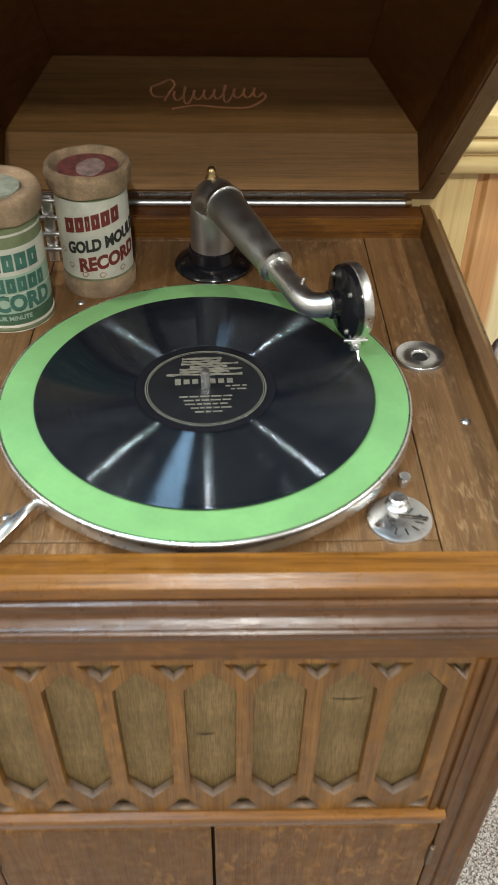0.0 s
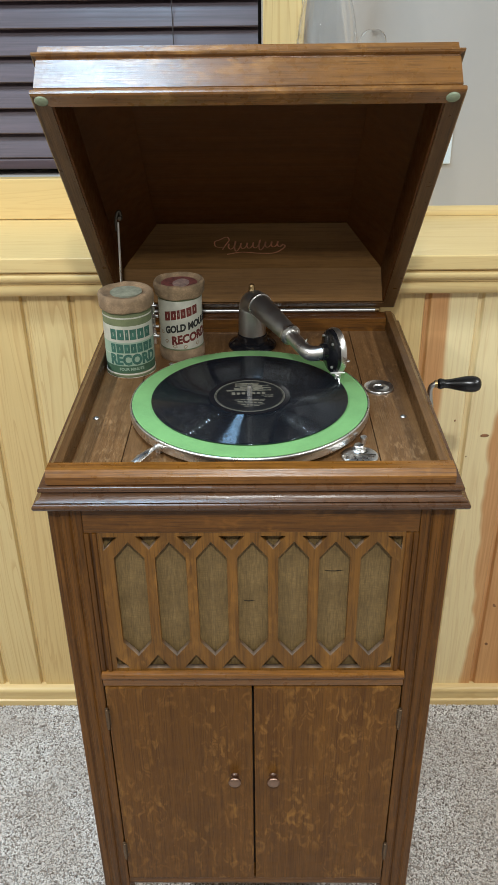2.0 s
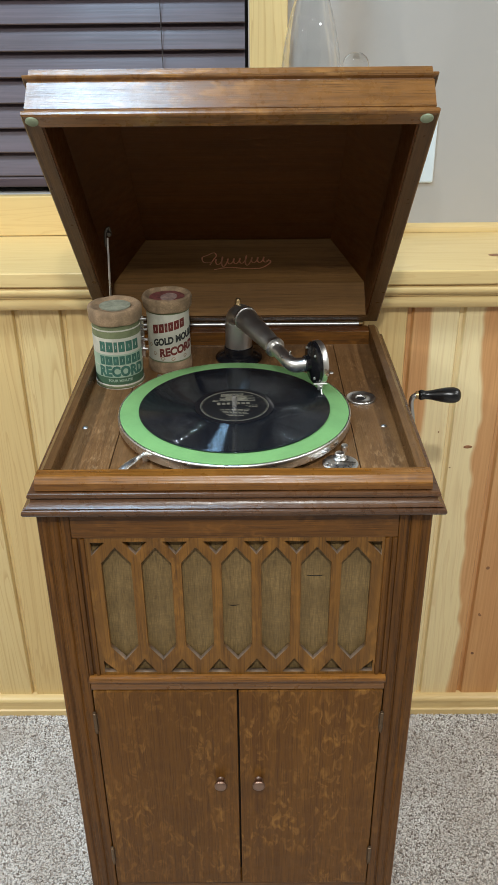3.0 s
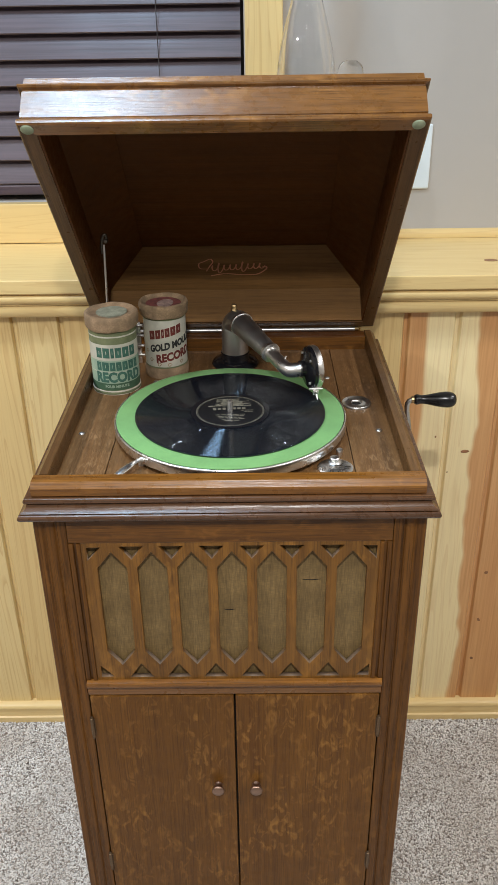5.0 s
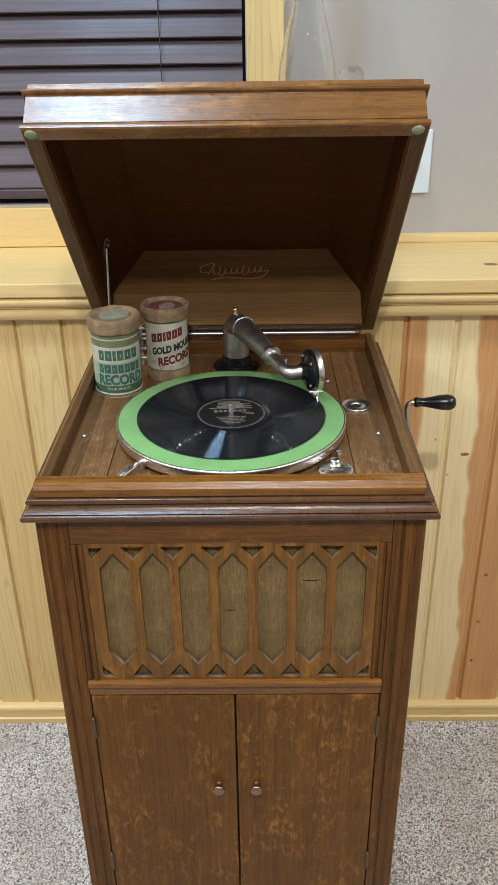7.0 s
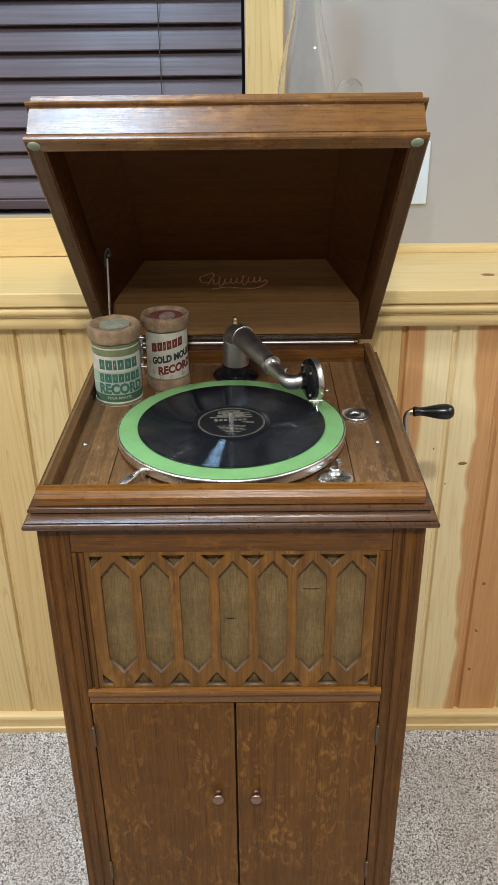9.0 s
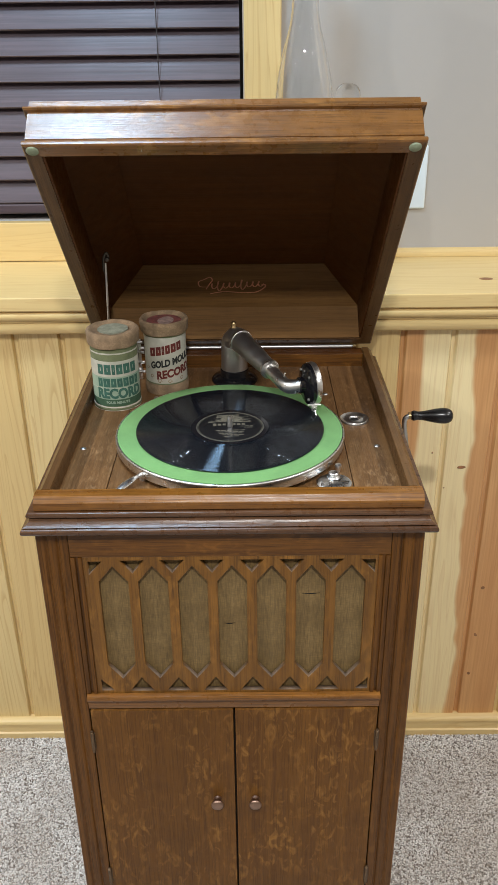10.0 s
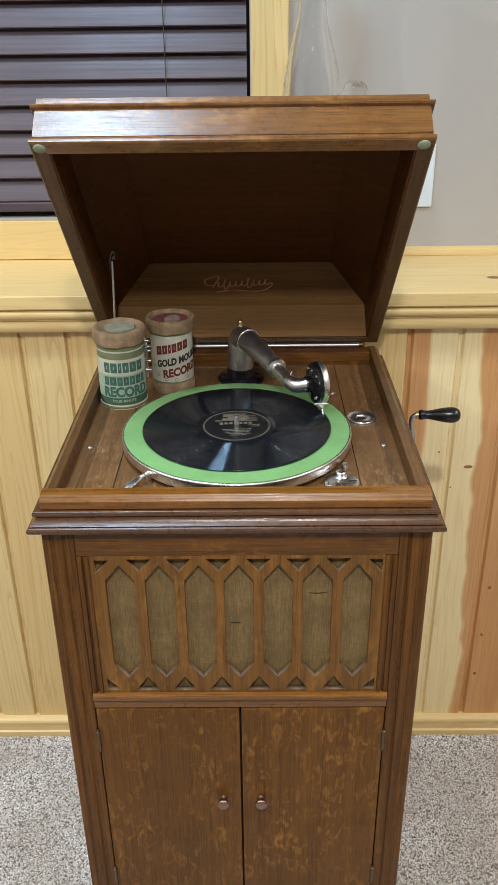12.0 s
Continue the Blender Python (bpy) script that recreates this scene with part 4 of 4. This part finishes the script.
for k in range(4):
    sloping = lid_panel("sloping_panel", k)
    if k == 2:
        logo_panel = sloping
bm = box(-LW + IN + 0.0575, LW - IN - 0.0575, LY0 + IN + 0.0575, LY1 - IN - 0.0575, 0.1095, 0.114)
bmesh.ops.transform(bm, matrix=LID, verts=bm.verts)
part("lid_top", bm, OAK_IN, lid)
# lining strips of the straight rim; light on the back one is in its colour
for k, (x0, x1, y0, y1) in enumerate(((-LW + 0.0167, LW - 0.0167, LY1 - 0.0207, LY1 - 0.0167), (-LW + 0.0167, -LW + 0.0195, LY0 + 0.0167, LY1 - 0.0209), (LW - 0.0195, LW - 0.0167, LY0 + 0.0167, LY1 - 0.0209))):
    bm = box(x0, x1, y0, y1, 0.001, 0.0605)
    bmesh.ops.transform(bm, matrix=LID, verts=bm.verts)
    part("rim_lining", bm, OAK_IN if k else OAK_IN_LIT, lid)
for s in (-1, 1):
    bm = lathe([(0, -0.0022), (0.0060, -0.0020), (0.0074, -0.0008), (0.0074, 0.0002), (0, 0.0002)], LID @ pose(s * (LW - 0.0092) - 0.0012, LY0 + 0.0068, 0), 28)
    part("felt_pad", bm, PAD, lid, "round grey-green felt bumper", smooth=50)

# maker's mark on the sloping back panel: a plain looping ribbon and a swash, no letters
A = LID @ Vector((0, LY1 - IN - 0.0005, 0.0605))
B = LID @ Vector((0, LY1 - IN - 0.062, 0.1080))
up = (B - A).normalized()
nrm = Vector((0, -1, -0.6)) - up * up.dot(Vector((0, -1, -0.6)))
nrm.normalize()
MARK = Matrix.Translation(A + up * 0.043 + nrm * 0.0004 + Vector((-0.004, 0, 0))) @ Matrix((Vector((1, 0, 0)), up, Vector((1, 0, 0)).cross(up))).transposed().to_4x4()
if (MARK.to_3x3() @ Vector((0, 0, 1))).dot(nrm) < 0:
    MARK = MARK @ Matrix.Diagonal((1, 1, -1, 1))


def stroke(points, width, bm):
    prev = None
    for i, (x, y) in enumerate(points):
        x2, y2 = points[min(i + 1, len(points) - 1)]
        x1, y1 = points[max(i - 1, 0)]
        d = Vector((x2 - x1, y2 - y1)).normalized()
        wd = width * (0.55 + 0.9 * abs(d.y))
        pair = [bm.verts.new(MARK @ Vector((x - d.y * wd * s, y + d.x * wd * s, 0))) for s in (0.5, -0.5)]
        if prev:
            bm.faces.new((prev[0], prev[1], pair[1], pair[0]))
        prev = pair


bm = bmesh.new()
stroke(spline([(-0.040, -0.004), (-0.053, -0.003), (-0.055, 0.005), (-0.046, 0.009), (-0.036, 0.013), (-0.032, 0.008), (-0.037, 0.001), (-0.043, -0.008)], 8), 0.0015, bm)
flow = []
for k in range(150):
    u = k / 149
    a = 2 * math.pi * 9 * u
    tall = 0.0046 + (0.0040 if int(9 * u) in (1, 5) else 0.0)
    flow.append((-0.036 + 0.088 * u + 0.0022 * math.cos(a) + 0.25 * tall * math.sin(a), -0.0030 + 0.004 * u + tall * math.sin(a)))
stroke(flow, 0.0016, bm)
stroke(spline([(-0.036, -0.0160), (-0.012, -0.0125), (0.016, -0.0145), (0.040, -0.0140), (0.055, -0.0060), (0.056, -0.0010), (0.050, -0.0012)], 7), 0.0019, bm)
part("makers_mark", bm, TRANSFER, lid, "faded reddish gold script transfer")

# hinge and stay
bm = tube([(-0.205, 0.4935, 0.9635, 0.0036), (0.199, 0.4935, 0.9635, 0.0036)], 14)
hinge = part("piano_hinge", bm, NICKEL_DULL, phono, "long nickel piano hinge", smooth=40)
part("hinge_end", tube([(0.1995, 0.4935, 0.9640, 0.0042), (0.2055, 0.4935, 0.9640, 0.0036)], 14), BRASS, hinge)
stay = part("lid_stay", tube([(-0.1885, 0.388, 1.138, 0.0018), (-0.1915, 0.388, 1.040, 0.0018), (-0.1960, 0.388, 0.944, 0.0018)], 10), NICKEL, phono, "thin nickel lid stay", smooth=60)
bm = tube(spline([(-0.1915, 0.386, 1.126, 0.0016), (-0.1910, 0.386, 1.140, 0.0021), (-0.1885, 0.387, 1.150, 0.0024), (-0.1850, 0.388, 1.153, 0.0022), (-0.1835, 0.388, 1.147, 0.0020)], 5), 12)
lathe([(0, 0.0030), (0.0026, 0.0026), (0.0038, 0.0), (0.0038, -0.0030), (0, -0.0030)], pose(-0.1850, 0.386, 1.144, 90, 0, 0), 20, bm)
part("stay_bracket", bm, STEEL, stay, "dark stay bracket", smooth=50)
part("stay_foot", box(-0.2030, -0.1930, 0.376, 0.400, DECK_Z, 0.950, 0.0015), NICKEL, stay)
bm = box(-0.160, -0.149, 0.420, 0.424, DECK_Z, 1.006, 0.001)
for z in (0.952, 0.968, 0.985, 1.002):
    tube([(-0.165, 0.4175, z, 0.0026), (-0.144, 0.4175, z, 0.0026)], 10, bm)
part("lid_catch", bm, NICKEL, phono, "upright nickel catch with cross pins", smooth=40)

# ---- record ----
record = tagged(part("shellac_record", lathe([(0.0038, 0.0), (0.0500, 0.0), (0.1277, 0.0), (0.1282, 0.0006), (0.1282, 0.0016), (0.1274, 0.0022), (0.1247, 0.0020), (0.0540, 0.0020), (0.0535, 0.0017), (0.0500, 0.0019), (0.0038, 0.0019)], Matrix.Identity(4), 160, close=True), SHELLAC, smooth=30),
                "black grooved shellac record lying on green felt", "record")
record.location = (TX, TY, 0.9615)
LABEL = plain("label_print", (0.010, 0.010, 0.011), 0.38, 0.2, 60)
SMOOTH = plain("dead_wax", (0.010, 0.010, 0.012), 0.2, 0.2, 60)


def flat_ring(r0, r1, z):
    return lathe([(r0, z), (r1, z), (r1, z + 0.00012), (r0, z + 0.00012)], Matrix.Identity(4), 96, close=True)


label = part("label", flat_ring(0.0040, 0.0462, 0.0020), LABEL, record, "black paper label with gold print")
part("run_out", flat_ring(0.0470, 0.0530, 0.0020), SMOOTH, record)
for r0, r1 in ((0.0452, 0.0460), (0.0438, 0.0443)):
    part("gold_line", flat_ring(r0, r1, 0.00215), GOLD, label)
TURN_LABEL = pose(0, 0, 0.00225, 0, 0, 3)


def bars(rows):
    bm = bmesh.new()
    for x, y, w, h in rows:
        bmesh.ops.create_cube(bm, size=1.0, matrix=TURN_LABEL @ pose(x, y, 0) @ Matrix.Diagonal((w, h, 0.00012, 1)))
    return bm


for k in range(7):
    part("brand_block", bars([(-0.021 + 0.0066 * k, 0.0065, 0.0046, 0.0075 if k == 0 else 0.0058)]), GOLD, label, "pale gold block" if k == 0 else "")
rng = random.Random(5)
for y, w0, x0 in ((-0.012, 0.040, 0), (-0.0165, 0.034, 0), (-0.021, 0.032, 0), (-0.0255, 0.024, 0), (-0.030, 0.018, 0), (0.000, 0.014, 0.022), (-0.004, 0.010, 0.024)):
    rows, x = [], x0 - w0 / 2
    while x < x0 + w0 / 2:
        w = rng.uniform(0.003, 0.008)
        rows.append((x + w / 2, y, w, 0.0016))
        x += w + 0.0013
    part("print_line", bars(rows), GOLD, label)
# plain emblem at the label's head: a worn patch of uneven bands
rng = random.Random(11)
for k in range(7):
    bm = bmesh.new()
    y = 0.0150 + 0.0034 * k
    half = math.sqrt(max(0.0395 ** 2 - y ** 2, 0)) * (0.80, 0.55, 0.74, 0.48, 0.82, 0.66, 0.90)[k]
    mid = rng.uniform(-0.005, 0.005)
    top = [bm.verts.new(TURN_LABEL @ Vector((mid + half * (2 * q / 12 - 1), y + 0.0016 + rng.uniform(-0.0009, 0.0006), 0.00004))) for q in range(13)]
    low = [bm.verts.new(TURN_LABEL @ Vector((mid + half * (2 * q / 12 - 1), y - 0.0012 + rng.uniform(-0.0006, 0.0009), 0.00004))) for q in range(13)]
    for q in range(12):
        bm.faces.new((top[q], top[q + 1], low[q + 1], low[q]))
    part("emblem_band", bm, GOLD, label, "worn pale gold emblem")

# ---- cylinder record boxes ----


def wrap(me, cx, cy, r, turn, z, rise=0.0, narrow=1.0):
    """Bends flat writing round an upright cylinder; turn is the degrees from the front."""
    def fn(v):
        a = radians(-90 + turn) + narrow * v.x / r
        rr = r + 0.00015 + v.z
        return Vector((cx + rr * math.cos(a), cy + rr * math.sin(a), z + v.y + rise * narrow * v.x))
    return mapped(me, fn)


def band(cx, cy, r, z0, z1, thick=0.0003):
    return lathe([(r, z0), (r + thick, z0), (r + thick, z1), (r, z1)], pose(cx, cy, 0), 64, close=True)


def blocks(owner, widths, height, gap, ink, *where):
    """A word that is not spelt out: one plain slotted block for each letter."""
    x = -(sum(widths) + gap * (len(widths) - 1)) / 2
    for w in widths:
        bm = bmesh.new()
        for cx, cy, bw, bh in ((-0.275 * w, 0, 0.45 * w, height), (0.275 * w, 0, 0.45 * w, height), (0, 0.34 * height, 0.10 * w, 0.32 * height), (0, -0.34 * height, 0.10 * w, 0.32 * height)):
            bmesh.ops.create_grid(bm, x_segments=2, y_segments=1, size=0.5, matrix=Matrix.Translation((x + w / 2 + cx, cy, 0.0001)) @ Matrix.Diagonal((bw, bh, 1, 1)))
        me = bpy.data.meshes.new("letter_block")
        bm.to_mesh(me)
        bm.free()
        link("letter_block", wrap(me, *where), ink, owner)
        x += w + gap


def wobble(bm, amount, freq, seed):
    for v in bm.verts:
        d = noise.noise_vector(v.co * freq + Vector((seed, 0, 0)))
        v.co += d * amount
    return bm


C1 = (-0.1775, 0.332)
can = thing("cylinder_box", (*C1, DECK_Z), "cardboard cylinder record box with a mint and green paper label", "record box", group="cylinder record boxes")
z = DECK_Z
P1 = pose(*C1, 0)
body = part("tube", lathe([(0, z), (0.0352, z), (0.0360, z + 0.001), (0.0362, z + 0.004), (0.0350, z + 0.006), (0.0348, z + 0.106), (0, z + 0.106)], P1, 64), CARD_GREEN, can, smooth=40)
part("foot_band", wobble(band(*C1, 0.0350, z, z + 0.0065, 0.0008), 0.0004, 90, 1), CARD_PALE, can, "frayed pale card foot")
part("label_green", band(*C1, 0.0349, z + 0.0075, z + 0.0185), INK_DARK_GREEN, can)
part("label_mint", band(*C1, 0.0349, z + 0.0185, z + 0.0545), PAPER_MINT, can)
part("label_white", band(*C1, 0.0349, z + 0.0545, z + 0.0790), PAPER, can)
part("label_edge", wobble(band(*C1, 0.0349, z + 0.0895, z + 0.0915), 0.0003, 80, 5), PAPER, can)
part("label_line", band(*C1, 0.0351, z + 0.0360, z + 0.0368), PAPER, can)
blocks(can, [0.0092, 0.0100, 0.0050, 0.0092, 0.0102, 0.0102], 0.0155, 0.0016, INK_GREEN, *C1, 0.0353, 14, z + 0.0665)
blocks(can, [0.0078, 0.0105, 0.0078, 0.0078, 0.0082, 0.0090, 0.0070], 0.0135, 0.0014, INK_GREEN, *C1, 0.0353, 16, z + 0.0455)
link("writing", wrap(lettering("RECORD", 0.0212), *C1, 0.0353, 17, z + 0.0275, 0.0, 0.86), INK_GREEN, can)
link("writing", wrap(lettering("FOUR MINUTE", 0.0056, bold=0.025), *C1, 0.0353, 10, z + 0.0135), PAPER_MINT, can)
cap = lathe([(0.0352, z + 0.1000), (0.0378, z + 0.0985), (0.0388, z + 0.1010), (0.0392, z + 0.1130), (0.0388, z + 0.1185), (0.0365, z + 0.1205), (0.0325, z + 0.1200), (0.0300, z + 0.1172), (0, z + 0.1168)], P1, 72)
capo = part("cap", wobble(cap, 0.0012, 60, 3), CARD_BAND, can, "worn pinkish tan card cap", smooth=50)
part("cap_label", wobble(lathe([(0, z + 0.1190), (0.0225, z + 0.1185), (0.0225, z + 0.1165), (0, z + 0.1165)], P1 @ pose(0.001, 0, 0), 48), 0.0004, 70, 6), LID_GREY, capo, "rubbed grey-green paper disc")

C2 = (-0.1060, 0.385)
can2 = thing("cylinder_box", (*C2, DECK_Z), "tan cardboard cylinder record box with a cream paper label", "record box", group="cylinder record boxes")
P2 = pose(*C2, 0)
part("tube", lathe([(0, z), (0.0330, z), (0.0338, z + 0.002), (0.0340, z + 0.0145), (0.0322, z + 0.017), (0.0320, z + 0.102), (0, z + 0.102)], P2, 64), CARD_BAND, can2, smooth=40)
part("label_paper", band(*C2, 0.0321, z + 0.0195, z + 0.0950), PAPER, can2, "cream paper label")
part("label_border", band(*C2, 0.0323, z + 0.0180, z + 0.0200), CARD_GREEN, can2)
part("label_border", band(*C2, 0.0323, z + 0.0945, z + 0.0990), CARD_GREEN, can2)
blocks(can2, [0.0092, 0.0080, 0.0042, 0.0072, 0.0082, 0.0082], 0.0140, 0.0013, INK_RED, *C2, 0.0325, 6, z + 0.0755, 0.20)
link("writing", wrap(lettering("GOLD MOULDED", 0.0150), *C2, 0.0325, 40, z + 0.0570, 0.19, 0.76), INK_BLACK, can2)
link("writing", wrap(lettering("RECORD", 0.0178), *C2, 0.0325, 30, z + 0.0375, 0.17, 0.84), INK_RED, can2)
for k, (a, h) in enumerate(((-52, 0.044), (-38, 0.031), (-14, 0.024), (14, 0.0235), (50, 0.026))):
    sq = bmesh.new()
    for q in range(14):
        t = q / 13 * 6.0
        c = Vector((0.0032 * math.cos(t) * (1 - q / 26), 0.0032 * math.sin(t) * (1 - q / 26), 0.0))
        bmesh.ops.create_grid(sq, x_segments=1, y_segments=1, size=0.5, matrix=Matrix.Translation(c) @ Matrix.Diagonal((0.0012, 0.0012, 1, 1)))
    me = bpy.data.meshes.new("scroll")
    sq.to_mesh(me)
    sq.free()
    link("label_scroll", wrap(me, *C2, 0.0324, a, z + h), CARD_BAND, can2, "faint printed scroll")
cap = lathe([(0.0322, z + 0.0985), (0.0350, z + 0.0975), (0.0362, z + 0.1000), (0.0366, z + 0.1080), (0.0380, z + 0.1125), (0.0370, z + 0.1165), (0.0335, z + 0.1178), (0.0300, z + 0.1150), (0.0285, z + 0.1120), (0, z + 0.1115)], P2, 72)
cap2 = part("cap", wobble(cap, 0.0014, 55, 8), CARD_LIP, can2, "frayed tan card cap", smooth=50)
part("cap_label", lathe([(0, z + 0.1128), (0.0265, z + 0.1128), (0.0265, z + 0.1115), (0, z + 0.1115)], P2, 48), CAP_RED, cap2, "dark red paper disc")
part("cap_picture", wobble(lathe([(0, z + 0.1134), (0.0120, z + 0.1134), (0.0120, z + 0.1126), (0, z + 0.1126)], P2 @ pose(0.003, -0.003, 0) @ Matrix.Diagonal((1.0, 1.5, 1, 1)), 32), 0.0007, 90, 2), CAP_WORN, cap2, "worn pinkish patch")

# ---- pine boards of the wainscot ----
edges = [-0.3145 - 0.083 * k for k in range(7, 0, -1)] + [-0.3145 + 0.0872 * k for k in range(7)] + [0.2962 + 0.091 * k for k in range(8)]
HEARTS = {0.2962: (0.3165, 0.0235, 0.014, 0.0), 0.3872: (0.488, 0.032, 0.050, 0.018), 0.4782: (0.53, 0.060, 0.020, 0.0)}
for a, b in zip(edges, edges[1:]):
    y = WALL_Y
    plan = [(a + 0.0002, y + 0.0125), (a + 0.0002, y + 0.0072), (a + 0.0060, y + 0.0064), (a + 0.0095, y + 0.0006), (a + 0.0105, y), (b - 0.0035, y), (b - 0.0027, y + 0.0005), (b - 0.0002, y + 0.0066), (b - 0.0002, y + 0.0125)]
    key = [k for k in HEARTS if abs(k - a) < 0.004]
    mat = pine("pine_with_heartwood", "z", HEARTS[key[0]], tone=1.17, lines=0.2) if key else PINE_V
    board = part("board", extrude_z(plan, 0.001, 0.972), mat, wainscot)
    for kx, kz, kw, kh in ((0.430, 0.685, 0.008, 0.0035), (0.504, 0.277, 0.005, 0.006), (0.499, 0.168, 0.004, 0.0045), (0.505, 0.400, 0.004, 0.004), (0.371, 0.718, 0.0016, 0.0022), (0.381, 0.590, 0.0014, 0.0020), (0.4, 0.64, 0.002, 0.002)):
        if a < kx < b:
            part("knot", wobble(lathe([(0, 0.0006), (0.8, 0.0005), (1.0, 0.0)], pose(kx, WALL_Y, kz, 90, 0, 0) @ Matrix.Diagonal((kw, kh, 1, 1)), 20), 0.0012, 60, kx), KNOT, board, "dark resin knot")

# ---- carpet tufts ----
rs = np.random.RandomState(3)
gx, gy = np.meshgrid(np.arange(-0.66, 0.66, 0.0027), np.arange(-0.02, 0.55, 0.0027))
px = gx.ravel() + rs.uniform(-0.0018, 0.0018, gx.size)
py = gy.ravel() + rs.uniform(-0.0018, 0.0018, gx.size)
N = px.size
hgt = rs.uniform(0.0047, 0.0060, N)
lx, ly = rs.normal(0, 0.0022, N), rs.normal(0, 0.0022, N)
rad = rs.uniform(0.0019, 0.0026, N)
ang = rs.uniform(0, 6.28, N)
verts = np.zeros((N, 7, 3))
for k in range(3):
    c, s = np.cos(ang + 2.094 * k), np.sin(ang + 2.094 * k)
    verts[:, k] = np.stack([px + rad * 0.8 * c, py + rad * 0.8 * s, np.full(N, -0.001)], 1)
    verts[:, 3 + k] = np.stack([px + lx * 0.6 + rad * c, py + ly * 0.6 + rad * s, hgt * 0.90], 1)
verts[:, 6] = np.stack([px + lx, py + ly, hgt], 1)
idx = np.arange(N)[:, None] * 7
faces = []
for q in ((0, 1, 4, 3), (1, 2, 5, 4), (2, 0, 3, 5)):
    faces += (idx + np.array(q)).tolist()
for q in ((3, 4, 6), (4, 5, 6), (5, 3, 6)):
    faces += (idx + np.array(q)).tolist()
tuft_me = bpy.data.meshes.new("carpet_tufts")
tuft_me.from_pydata(verts.reshape(-1, 3).tolist(), [], faces)
tagged(link("carpet_tufts", tuft_me, YARN), "grey beige flecked carpet pile", "carpet", kind="stuff")
